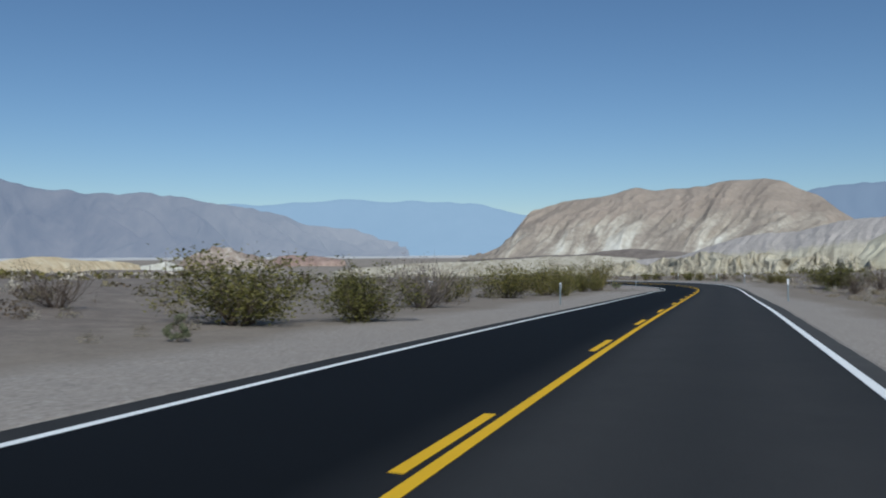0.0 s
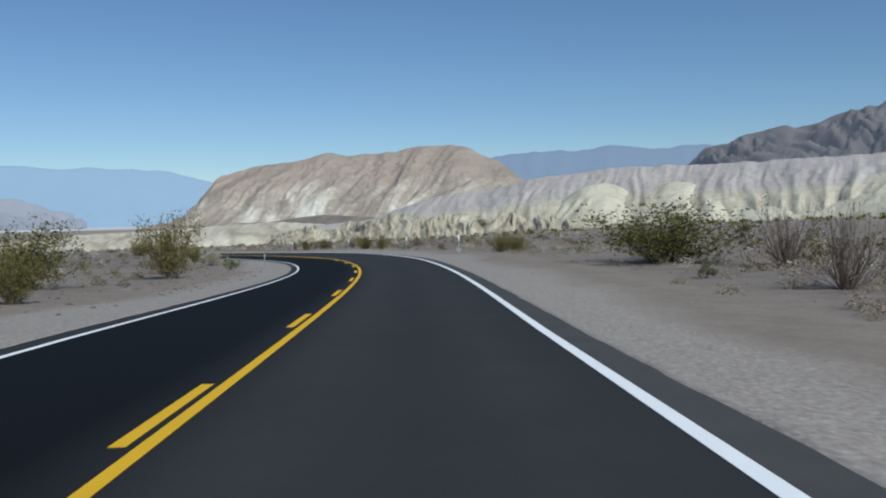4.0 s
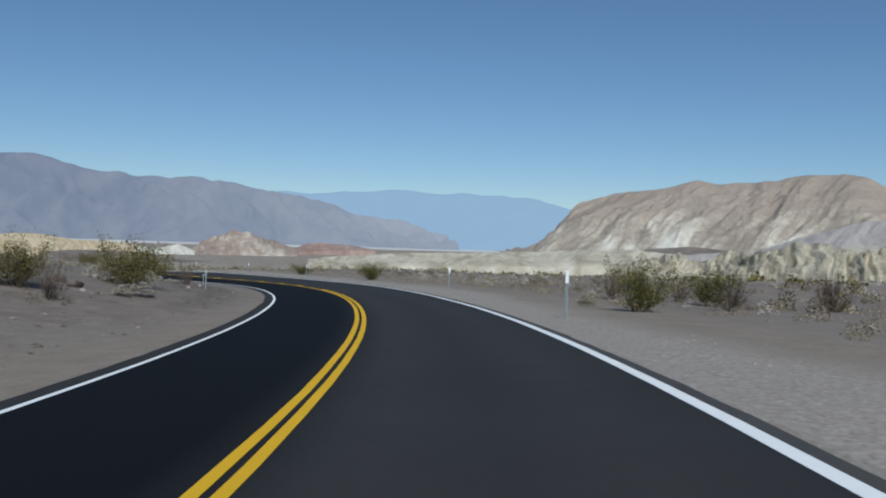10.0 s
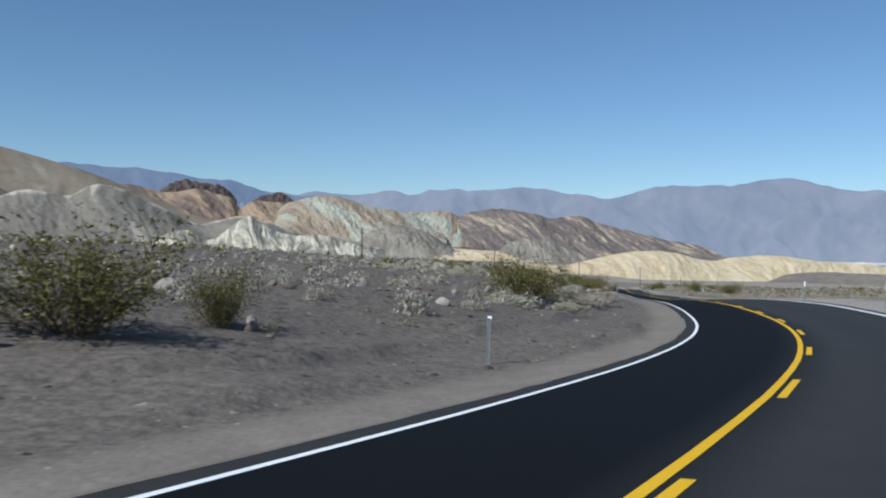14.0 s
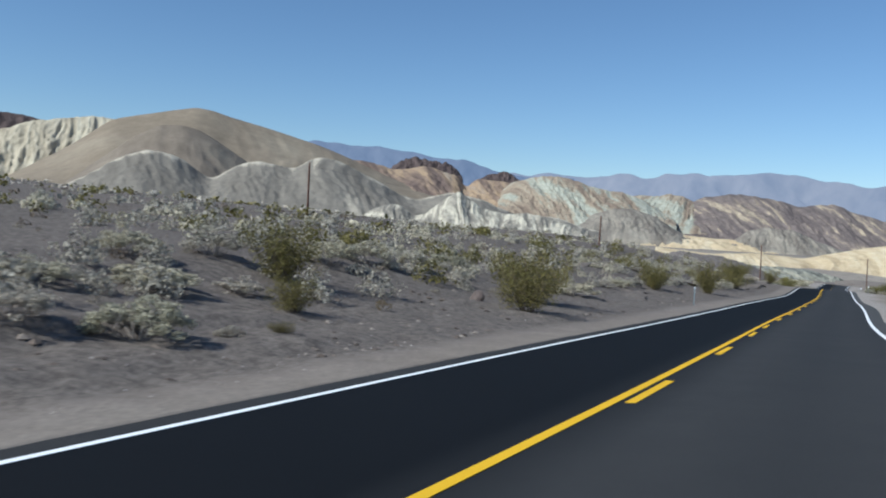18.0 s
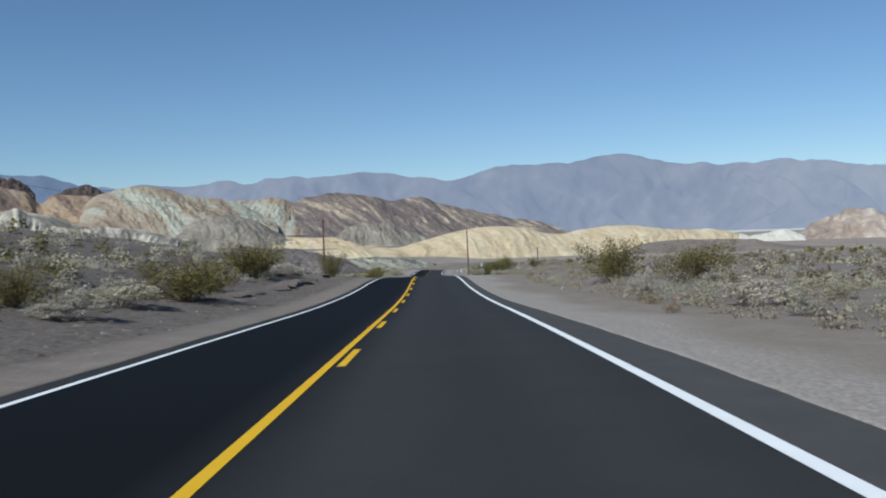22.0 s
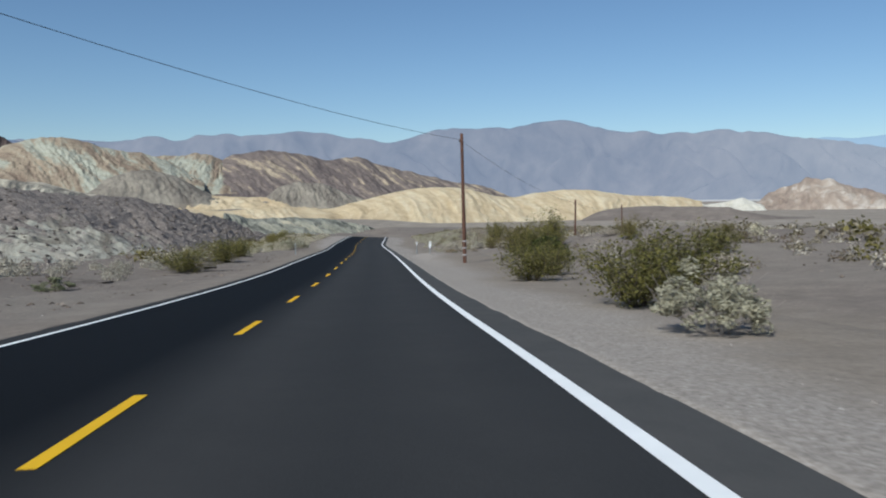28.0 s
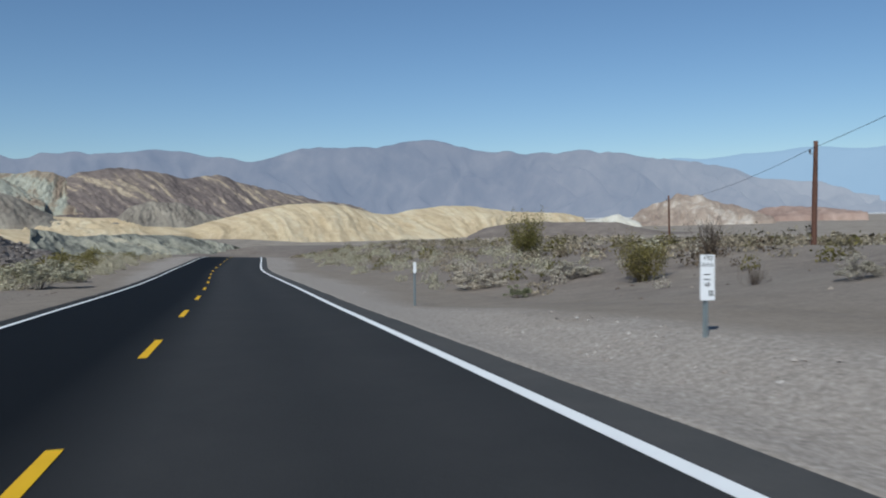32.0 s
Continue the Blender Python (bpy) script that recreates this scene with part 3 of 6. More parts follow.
def build_road():
    s = np.arange(-88, 590, 1.5)
    ds = np.array([-EDGE_L - 0.12, -EDGE_L, -W_LEFT, -1.8, 0, 1.8, W_RIGHT, W_RIGHT + 0.2, W_RIGHT + 0.32])
    S, D = np.meshgrid(s, ds, indexing="ij")
    D[:, -2], D[:, -1] = edge_right(s), edge_right(s) + 0.12
    rag = 0.02 * value_noise(S, D * 0, 2.1, 21) + 0.02 * value_noise(S, D * 0, 0.9, 22)
    Dr = np.where((D < -W_LEFT - 0.1) | (D > W_RIGHT + 0.1), D + rag * np.sign(D), D)
    up = np.zeros_like(S)
    up[:, (0, -1)] = -0.22
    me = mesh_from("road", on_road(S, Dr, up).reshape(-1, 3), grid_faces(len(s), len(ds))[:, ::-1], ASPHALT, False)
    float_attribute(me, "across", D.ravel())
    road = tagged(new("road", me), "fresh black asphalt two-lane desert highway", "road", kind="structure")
    part("edge_line", strip("edge_line", -85, 588, -W_LEFT - 0.05, -W_LEFT + 0.05, 0.006, 0.004, WHITE_PAINT), road, "white painted edge line")
    part("edge_line", strip("edge_line", -85, 588, W_RIGHT - 0.07, W_RIGHT + 0.07, 0.006, 0.004, WHITE_PAINT), road, "white painted edge line")
    line = lambda s0, s1, d: part("centre_line", strip("centre_line", s0, s1, d - 0.055, d + 0.055, 0.006, 0.004, YELLOW_PAINT), road, "solid yellow centre line")
    line(-85, 176.7, 0.09)
    line(117.7, 375.2, -0.09)
    for s0, s1, d, phase in ((-85, 11, -0.09, 4.92), (11, 29, -0.09, 20.82), (29, 46, -0.09, 50.81), (46, 114.7, -0.09, 56.84), (179.7, 234, 0.09, 228.73), (234, 264, 0.09, 245.47), (264, 300.5, 0.09, 287.65), (300.5, 374.2, 0.09, 327.58), (376.2, 588, 0.0, 378.73)):
        k = math.ceil((s0 - phase) / 7.315)
        while phase + k * 7.315 < s1:
            a = phase + k * 7.315
            part("dash", strip("dash", a, a + 2.3, d - 0.055, d + 0.055, 0.0055, 0.0035, YELLOW_PAINT, 1.2), road)
            k += 1
    return road


build_road()


# ---- landforms: crest line and foot line of each ----
LAND = {}
LAND["mesa"] = ([(-404, 1318, -11), (-369, 1329, -5), (-333, 1339, 15), (-314, 1354, 47), (-299, 1368, 69), (-259, 1386, 77), (-217, 1404, 85), (-170, 1431, 93), (-139, 1445, 107), (-103, 1458, 104), (-65, 1470, 106), (-8, 1492, 114), (41, 1501, 117), (70, 1500, 121), (99, 1498, 117), (121, 1497, 103), (154, 1484, 89), (170, 1482, 75), (199, 1478, 53), (269, 1467, 5)],
    [(-387, 1229, -12), (-322, 1166, -10), (-229, 1148, -8), (-127, 1154, -6), (-23, 1161, -6), (91, 1178, -7), (224, 1231, -10)])
LAND["bench"] = ([(-56, 376.6, -8.6), (-36.5, 379.4, -3.1), (-14.5, 381.2, -1.4), (10.2, 381.5, 7.2), (33.7, 370, 9.1), (45.9, 363.5, 12.2), (72.2, 348.4, 15.3), (105.3, 322.5, 14.5), (136.5, 285.6, 14.8), (159.2, 245.9, 13.4), (179.2, 213.2, 10.9)],
    [(-50.8, 347, -9.2), (-23.5, 330.5, -7.7), (6.4, 313.6, -7.2), (29.8, 300.1, -5.7), (58.8, 279.6, -5.6), (79.6, 252, -4.2), (99.1, 220.6, -3.1), (108.9, 183.6, -2.8), (112.7, 152.5, -2.5)])
LAND["rmtn"] = ([(1301, 4231, 174), (1484, 4170, 284), (1635, 4112, 361), (1808, 4039, 375), (1949, 3972, 376), (2060, 3916, 464), (2148, 3868, 470), (2252, 3808, 530), (2348, 3749, 578), (2532, 3503, 712), (2843, 3254, 764), (3225, 2720, 654)],
    [(1200, 3896, 120), (2142, 3406, 164), (2996, 2526, 198)])
LAND["range_right"] = ([(284, 4743, 252), (475, 4728, 323), (725, 4696, 335), (909, 4663, 345), (1089, 4624, 360), (1293, 4571, 339), (1573, 4481, 345), (1680, 4442, 322), (2198, 4207, 242)],
    [(267, 4544, -33), (2104, 4030, -69)])
LAND["range_left"] = ([(-2945, 3925, 229), (-2671, 4122, 266), (-2375, 4304, 274), (-2119, 4439, 301), (-1852, 4560, 285), (-1548, 4675, 295), (-1332, 4742, 272), (-1114, 4799, 213), (-564, 4896, 201)],
    [(-2816, 3771, -54), (-535, 4698, 24)])
LAND["panamint"] = ([(-4612, -259, 245), (-4640, 174, 300), (-4624, 621, 296), (-4610, 765, 281), (-4539, 1195, 292), (-4457, 1513, 334), (-4338, 1865, 319), (-4241, 2097, 345), (-4157, 2272, 298), (-3996, 2563, 314), (-3907, 2705, 356), (-3813, 2843, 343), (-3611, 3107, 376), (-3455, 3286, 379), (-3272, 3475, 341), (-2842, 3559, 306), (-2642, 3715, 275), (-2452, 3847, 227), (-2199, 4001, 158), (-1933, 4140, 106), (-1655, 4262, 49)],
    [(-4214, -221, -68), (-4226, 582, -79), (-4037, 1519, -89), (-3565, 2497, -95), (-3049, 3133, -95), (-2611, 3296, -63), (-2253, 3559, -50), (-1472, 3958, -22)])
LAND["west"] = ([(-4520, -640, 300), (-4554, -475, 339), (-4576, -299, 394), (-4592, -119, 379), (-4600, 33, 386), (-4603, 187, 372), (-4599, 372, 355), (-4593, 495, 353), (-4583, 619, 311), (-4562, 803, 287), (-4511, 1104, 270)],
    [(-4380, -560, 100), (-4430, 300, 100), (-4350, 1060, 60)])
LAND["lowmound"] = ([(-654, 694, -27), (-645, 703, -21), (-634, 715, -18), (-619, 728, -17), (-605, 742, -18), (-590, 754, -18), (-578, 763, -19), (-563, 775, -24), (-545, 790, -28)],
    [(-612, 651, -27), (-571, 692, -27), (-525, 728, -27)])
LAND["rise"] = ([(-260, 915, -9), (-232, 921, -7), (-193, 930, -5), (-148, 939, -3), (-113, 944, 1), (-95, 946, 3), (-77, 948, 2), (-47, 950, 0), (-23, 951, -4), (0, 952, -9)],
    [(-211, 843, -10), (-124, 862, -12), (-21, 871, -12)])
LAND["brown"] = ([(-855, 1153, -24), (-833, 1171, -8), (-800, 1197, 8), (-779, 1212, 8), (-751, 1231, -4), (-714, 1255, -17)],
    [(-810, 1100, -27), (-744, 1151, -31), (-677, 1196, -22)])
LAND["reddish"] = ([(-821, 1389, -20), (-796, 1405, -10), (-766, 1422, -6), (-727, 1445, -7), (-687, 1466, -15)],
    [(-788, 1339, -23), (-659, 1412, -18)])
LAND["whitehills"] = ([(-900, 1004, -25), (-882, 1021, -11), (-867, 1036, -12), (-841, 1060, -21), (-825, 1074, -19), (-810, 1087, -14), (-792, 1102, -24)],
    [(-864, 969, -29), (-760, 1063, -29)])
LAND["yellow"] = ([(-751, 412, -14), (-757, 459, -17), (-761, 505, -15), (-760, 544, -17), (-761, 575, -10), (-762, 603, -4), (-760, 635, -1), (-759, 664, -2), (-757, 693, -9), (-756, 711, -11), (-758, 733, -7), (-753, 763, -4), (-743, 789, -5), (-735, 819, -9), (-727, 848, -10), (-714, 874, -12), (-707, 894, -16)],
    [(-693, 396, -23), (-672, 430, -29), (-641, 478, -33), (-635, 533, -34), (-652, 616, -34), (-665, 712, -31), (-661, 841, -26)])
LAND["bluff"] = ([(-440.3, 354.9, -14), (-442.8, 363.2, -16.2), (-442.2, 378.9, -16), (-443, 389.5, -17), (-443.9, 398.9, -18.6), (-444.9, 407.9, -20.3), (-445.4, 413.1, -21.8)],
    [(-411.7, 345.9, -18.9), (-410.9, 362.9, -20.8), (-411.9, 378, -21.8), (-419.6, 391.6, -22.4), (-429, 405.6, -22.4)])
LAND["knob"] = ([(-2132, 153, 111), (-2132, 171, 127), (-2133, 189, 141), (-2133, 220, 151), (-2133, 244, 156), (-2133, 255, 150), (-2132, 270, 152), (-2132, 289, 143), (-2131, 315, 139), (-2130, 328, 126), (-2129, 345, 106)],
    [(-2062, 156, 94), (-2059, 341, 94)])
LAND["knob2"] = ([(-2147, 383, 108), (-2145, 408, 125), (-2142, 434, 133), (-2140, 457, 132), (-2137, 474, 122), (-2135, 489, 109)],
    [(-2097, 380, 97), (-2086, 483, 98)])
LAND["ochre"] = ([(-2029, -82, 73), (-2042, 13, 129), (-2048, 91, 133), (-2052, 167, 117), (-2053, 244, 128), (-2050, 324, 111), (-2049, 346, 81), (-2047, 370, 107), (-2042, 431, 104), (-2032, 507, 95), (-2019, 584, 78), (-2003, 662, 40)],
    [(-1733, -33, 11), (-1753, 214, 2), (-1710, 595, -3)])
LAND["mint"] = ([(-1973, 412, 72), (-1969, 448, 99), (-1965, 484, 109), (-1956, 539, 119), (-1948, 583, 109), (-1938, 632, 98), (-1926, 682, 90), (-1909, 744, 66), (-1890, 806, 34)],
    [(-1695, 385, 5), (-1624, 719, 2)])
LAND["mint2"] = ([(-2049, 686, 62), (-2039, 725, 82), (-2025, 777, 90), (-2005, 842, 93), (-1994, 874, 82), (-1982, 907, 47)],
    [(-1805, 629, 12), (-1747, 822, 4)])
LAND["purple"] = ([(-2019, 798, 31), (-2005, 842, 64), (-1987, 893, 90), (-1964, 956, 100), (-1932, 1031, 92), (-1913, 1074, 80), (-1893, 1116, 84), (-1875, 1151, 88), (-1853, 1192, 69), (-1837, 1220, 58), (-1803, 1276, 40), (-1769, 1329, 28), (-1727, 1390, 17), (-1690, 1439, -8), (-1624, 1522, -18)],
    [(-1731, 712, -12), (-1675, 869, -24), (-1619, 1096, -28), (-1548, 1457, -29)])
LAND["greymound"] = ([(-1726, 519, -2), (-1715, 573, 27), (-1705, 616, 44), (-1696, 654, 46), (-1685, 691, 33), (-1671, 735, 8), (-1661, 767, -8)],
    [(-1578, 493, -15), (-1519, 718, -18)])
LAND["greyblue"] = ([(-1630, 821, -12), (-1618, 851, 15), (-1605, 881, 23), (-1584, 926, 19), (-1565, 966, -1), (-1540, 1014, -20)],
    [(-1518, 777, -22), (-1435, 956, -27)])
LAND["creamfan"] = ([(-1714, 529, -27), (-1693, 625, -21), (-1678, 679, -10), (-1662, 731, 1), (-1640, 794, -4), (-1611, 866, -6), (-1593, 907, -15), (-1575, 947, -24)],
    [(-1459, 481, -27), (-1426, 616, -30), (-1341, 832, -30)])
LAND["cones"] = ([(-981, 132, -11), (-982, 157, -4), (-983, 174, 7), (-983, 188, 13), (-983, 203, 12), (-983, 218, 1), (-982, 229, 4), (-981, 249, 22), (-980, 264, 31), (-979, 277, 23), (-977, 294, 13), (-975, 313, 9), (-972, 338, 11), (-968, 357, 9), (-964, 381, 3), (-958, 405, -4)],
    [(-901, 138, -16), (-903, 206, -12), (-898, 287, -11), (-880, 387, -12)])
LAND["greyhills"] = ([(-999, -329, -5), (-1031, -266, 3), (-1058, -202, 6), (-1073, -162, 31), (-1082, -136, 52), (-1091, -105, 65), (-1099, -77, 60), (-1105, -50, 44), (-1110, -27, 31), (-1113, -16, 44), (-1118, 16, 59), (-1123, 44, 56), (-1125, 65, 51), (-1128, 93, 68), (-1131, 122, 65), (-1132, 158, 50), (-1133, 195, 30), (-1132, 228, 24), (-1131, 261, 35), (-1129, 290, 31), (-1123, 342, 13), (-1113, 399, 9), (-1101, 455, -7)],
    [(-867, -256, -11), (-919, -147, -2), (-965, 13, -4), (-982, 222, -13), (-955, 419, -20)])
LAND["creamcliffs"] = ([(-1799, -937, 74), (-1897, -769, 118), (-1944, -674, 148), (-1970, -613, 177), (-2008, -516, 190), (-2030, -454, 189), (-2050, -389, 170)],
    [(-1699, -871, 5), (-1836, -622, 22), (-1936, -352, 38)])
LAND["tanhill"] = ([(-1761, -592, 34), (-1785, -537, 71), (-1805, -490, 104), (-1819, -451, 135), (-1832, -416, 166), (-1837, -400, 174), (-1850, -359, 185), (-1866, -305, 199), (-1880, -249, 212), (-1888, -215, 208), (-1896, -180, 198), (-1907, -120, 184), (-1916, -60, 169), (-1923, 2, 153), (-1928, 52, 137), (-1931, 116, 112), (-1933, 193, 81), (-1948, 326, 50)],
    [(-1416, -433, 12), (-1449, -355, -4), (-1525, -97, -8), (-1549, 299, -4)])
LAND["spur"] = ([(-1591, -405, 30), (-1607, -362, 64), (-1619, -326, 95), (-1628, -299, 119), (-1642, -253, 147), (-1652, -214, 150), (-1659, -184, 143), (-1666, -153, 126), (-1673, -122, 106), (-1678, -90, 86), (-1685, -47, 55)],
    [(-1352, -328, 4), (-1395, -206, 0), (-1438, -9, -2)])
LAND["darkridge"] = ([(-2300, -1080, 230), (-2379, -969, 240), (-2414, -896, 231), (-2431, -858, 227), (-2453, -806, 215), (-2480, -740, 190)],
    [(-2200, -1000, 120), (-2370, -700, 120)])
LAND["jag"] = ([(-50, 343.1, -7.5), (-43.6, 340.1, -5.2), (-37.6, 339, -4.6), (-31.7, 337.7, -3.3), (-25.8, 336.3, -3.8), (-19.9, 334.8, -2.2), (-13, 331.3, -2), (-6.3, 327.5, -0.6), (3.1, 323.6, 0.2), (12.1, 319.4, 0.1), (19.2, 317.1, -0.4), (29.5, 312.2, -0.2), (36.3, 309.3, 0.3), (41.1, 306.6, 0.7), (48.8, 301.2, -1), (56.1, 295.7, -2.8)],
    [(-47.3, 327.3, -8.6), (-4.2, 313.6, -7.2), (29, 293.1, -5.9), (51.7, 276.1, -5.5)])
LAND["domes"] = ([(40.9, 310.7, -1.7), (48.7, 309.4, 3.9), (54.7, 308.2, 7.6), (61.4, 306.8, 8.6), (66.6, 303.4, 6.5), (69.8, 302.6, 2.7), (73.1, 301.7, 6), (78.8, 297.9, 8.3), (85.3, 294.7, 7.5), (88.1, 292.6, 2.8), (90.2, 289.7, 6.9), (92.8, 287.7, 8.1), (95.6, 285.5, 2.5), (98.6, 282.1, 4.2), (103.1, 278, 5.6), (107.5, 273.8, 4.1), (109.1, 270.8, 1.9), (112.4, 266.8, 4.7), (115.2, 260.9, 6.5), (118.5, 254.4, 7.8), (122.8, 244.8, 8), (128.1, 229.3, 8.1), (130.9, 210.9, 7.3)],
    [(37.5, 289, -6.3), (57.8, 275.7, -5.8), (78.5, 249.2, -4.7), (97.6, 218, -3.5), (107, 181.3, -2.9)])
LAND["nearhill"] = ([(-257.4, 257.1, -13.2), (-269.1, 264, -12.8), (-282.7, 271.1, -11.1), (-291.7, 277.6, -9.8), (-297.4, 283, -9.1), (-304.7, 289.5, -9.8), (-310.5, 296.9, -10.3), (-317.9, 308.4, -11.5), (-325.8, 316.8, -13.7), (-333.8, 324.3, -15.9), (-337.1, 329.6, -17.8)],
    [(-245.9, 260.3, -14.8), (-249.2, 266.6, -15.2), (-251.8, 273.2, -15.3), (-255.6, 279, -15.6), (-260.9, 284.7, -16.3), (-271.7, 291.6, -16.7), (-302.1, 308.7, -18), (-327.8, 325.9, -18.1)])
LAND["creambluff"] = ([(-259.5, 537, -13.4), (-240.9, 536.5, -10.8), (-210.2, 552.6, -8.2), (-148.1, 566.5, -5.4), (-116.2, 565.2, -3.5), (-79.9, 562.6, -2.3), (-51.7, 561.3, -4.2), (-29.9, 558, -9.5)],
    [(-248.9, 520, -14.2), (-225.8, 510.5, -15.6), (-162.3, 518.9, -14.3), (-83.2, 521.3, -11.2), (-27.8, 518.1, -9.4)])

def resample(points, n):
    p = np.array(points, float)
    t = np.concatenate([[0], np.cumsum(np.linalg.norm(np.diff(p[:, :2], axis=0), axis=1))])
    u = np.linspace(0, t[-1], n)
    q = np.stack([np.interp(u, t, p[:, k]) for k in range(3)], 1)
    h = max(1, n // 70)
    ker = np.ones(2 * h + 1) / (2 * h + 1)
    pad = np.concatenate([np.repeat(q[:1], h, 0), q, np.repeat(q[-1:], h, 0)])
    return np.stack([np.convolve(pad[:, k], ker, "valid") for k in range(3)], 1)


def octaves(x, y, seed, n=4, gain=0.5):
    return sum(gain ** k * value_noise(x * 2.03 ** k, y * 2.03 ** k, 1.0, seed + 17 * k) for k in range(n))


def ridge(x, y, seed):
    return 1 - 2 * np.abs(value_noise(x, y, 1.0, seed))


def landform(name, key, label, material, nu=160, nv=40, power=1.0, gully=6.0, wide=30.0, rough=2.0, jag=1.5, back=0.7, rim=None, seed=0, sink=6.0, category="hill", shear=0.0, sharp=1.0, smooth=True, ledge=None):
    """A hill from its crest and foot lines: ribs and gullies run down its front, its back falls away behind.
    power bends the slope; rim (share of height, share of depth) makes a cliff at the foot;
    shear slants the ribs; sharp narrows the gullies; ledge (thickness, dip, depth) cuts tilted beds into steps."""
    crest, foot = (resample(l, nu) for l in LAND[key])
    length = np.concatenate([[0], np.cumsum(np.linalg.norm(np.diff(crest[:, :2], axis=0), axis=1))])[:, None]
    w = np.concatenate([np.linspace(0, 1, nv), 1 + np.linspace(0.06, 1, nv // 3)])[None]
    front = np.clip(w, 0, 1)
    behind = np.clip(w - 1, 0, 1)
    out = (foot - crest)[:, :2]
    span = np.linalg.norm(out, axis=1, keepdims=True) + 1e-6
    out = out / span
    if rim:
        h = rim[0] * np.minimum(1, front / rim[1]) + (1 - rim[0]) * np.clip((front - rim[1]) / (1 - rim[1]), 0, 1) ** power
    else:
        h = front ** power
    h = h * (1 - behind)
    u = length / wide + shear * (front - 0.5) + 0.35 * octaves(length / wide * 0.6, front * 1.3, seed + 5, 2)
    env = np.sin(front * np.pi) ** 0.6 * (1 - behind)
    if rim:
        env = np.where(front < rim[1] * 1.5, np.maximum(env, 0.9), env)
    g1, g2, g3 = ridge(u, front * 0.5, seed), ridge(u * 2.3, front * 1.1, seed + 1), ridge(u * 5.3, front * 2.4, seed + 2)
    fine = octaves(u * 9, front * span / wide * 5, seed + 3, 3)
    g = np.sign(g1) * np.abs(g1) ** sharp * 0.45 + g2 * 0.32 + g3 * 0.23
    push = gully * env * (g - 0.3)
    cj = jag * (octaves(length / (min(wide, 250) * 0.7), length * 0 + 3.1, seed + 7, 3) + 0.4 * value_noise(length / (wide * 0.15), length * 0, 1.0, seed + 8))
    low, tall = foot[:, 2:3], (crest - foot)[:, 2:3]
    z = low + tall * h + cj * front ** 3 * (1 - behind) + rough * env * fine + 0.35 * gully * env * (g - 0.5)
    px = foot[:, 0:1] + (crest - foot)[:, 0:1] * front - out[:, 0:1] * span * behind * back + out[:, 0:1] * push
    py = foot[:, 1:2] + (crest - foot)[:, 1:2] * front - out[:, 1:2] * span * behind * back + out[:, 1:2] * push
    bed = 0 * px
    if ledge:
        bed = (tall * h + ledge[1] * length) / ledge[0] + 0.9 * octaves(length / 6.0, front * 3.0, seed + 51, 3)
        step = bed - np.floor(bed)
        hard = 0.35 + 0.65 * (value_noise(np.floor(bed) * 1.7, length / 14.0, 1.0, seed + 52) > -0.1)
        cut = ledge[2] * env * hard * (step ** 2.2 - 0.35)
        px, py = px + out[:, 0:1] * cut, py + out[:, 1:2] * cut
        z = z + 0.35 * ledge[2] * env * hard * (smooth01((step - 0.5) / 0.4) - 0.5)
    z[:, 0], z[:, -1] = low[:, 0] - sink, low[:, 0] - sink
    for k in (0, -1):
        z[k] = low[k] - sink
    me = mesh_from(name, np.stack([px, py, z], -1).reshape(-1, 3), grid_faces(nu, w.shape[1]), material, smooth)
    float_attribute(me, "along", (u + 0 * w).ravel())
    float_attribute(me, "up", (h + 0 * u).ravel())
    float_attribute(me, "bed", bed.ravel())
    return tagged(new(name, me), label, category, kind="structure")


# the last colours are haze, which these five ranges emit themselves
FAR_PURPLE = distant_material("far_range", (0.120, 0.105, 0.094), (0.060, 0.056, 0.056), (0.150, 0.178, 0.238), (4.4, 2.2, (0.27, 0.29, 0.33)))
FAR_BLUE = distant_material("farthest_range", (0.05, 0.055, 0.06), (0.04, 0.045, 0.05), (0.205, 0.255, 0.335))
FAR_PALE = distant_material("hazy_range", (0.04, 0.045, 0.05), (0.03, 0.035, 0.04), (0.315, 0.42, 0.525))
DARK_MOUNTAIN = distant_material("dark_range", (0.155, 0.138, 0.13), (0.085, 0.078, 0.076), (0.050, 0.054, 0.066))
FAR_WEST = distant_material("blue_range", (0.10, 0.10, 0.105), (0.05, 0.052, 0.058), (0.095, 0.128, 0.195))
RISE_ROCK = slope_material("dark_gravel", [(0.36, (0.19, 0.158, 0.135)), (0.64, (0.27, 0.228, 0.192))], 1.0, 0.05, 0.6)
CREAM_FLAT = slope_material("cream_clay", [(0.36, (0.36, 0.315, 0.235)), (0.5, (0.50, 0.445, 0.34)), (0.66, (0.62, 0.565, 0.45))], 1.2, 0.05, 0.6)
MESA_ROCK = slope_material("mesa_rock", [(0.38, (0.29, 0.245, 0.20)), (0.48, (0.38, 0.325, 0.262)), (0.56, (0.52, 0.465, 0.375)), (0.64, (0.67, 0.625, 0.525))], 1.5, 0.02, 2.0, (0.44, 0.16, (0.35, 0.288, 0.232), 1.1))
BENCH_ROCK = slope_material("bench_rock", [(0.34, (0.40, 0.352, 0.262)), (0.5, (0.52, 0.468, 0.35)), (0.66, (0.61, 0.555, 0.42))], 1.6, 0.10, 0.22, (0.42, 0.12, (0.47, 0.422, 0.38), 0.35))
JAG_ROCK = slope_material("jagged_clay", [(0.36, (0.22, 0.195, 0.15)), (0.5, (0.42, 0.375, 0.28)), (0.66, (0.58, 0.525, 0.40))], 1.6, 0.2, 0.5)
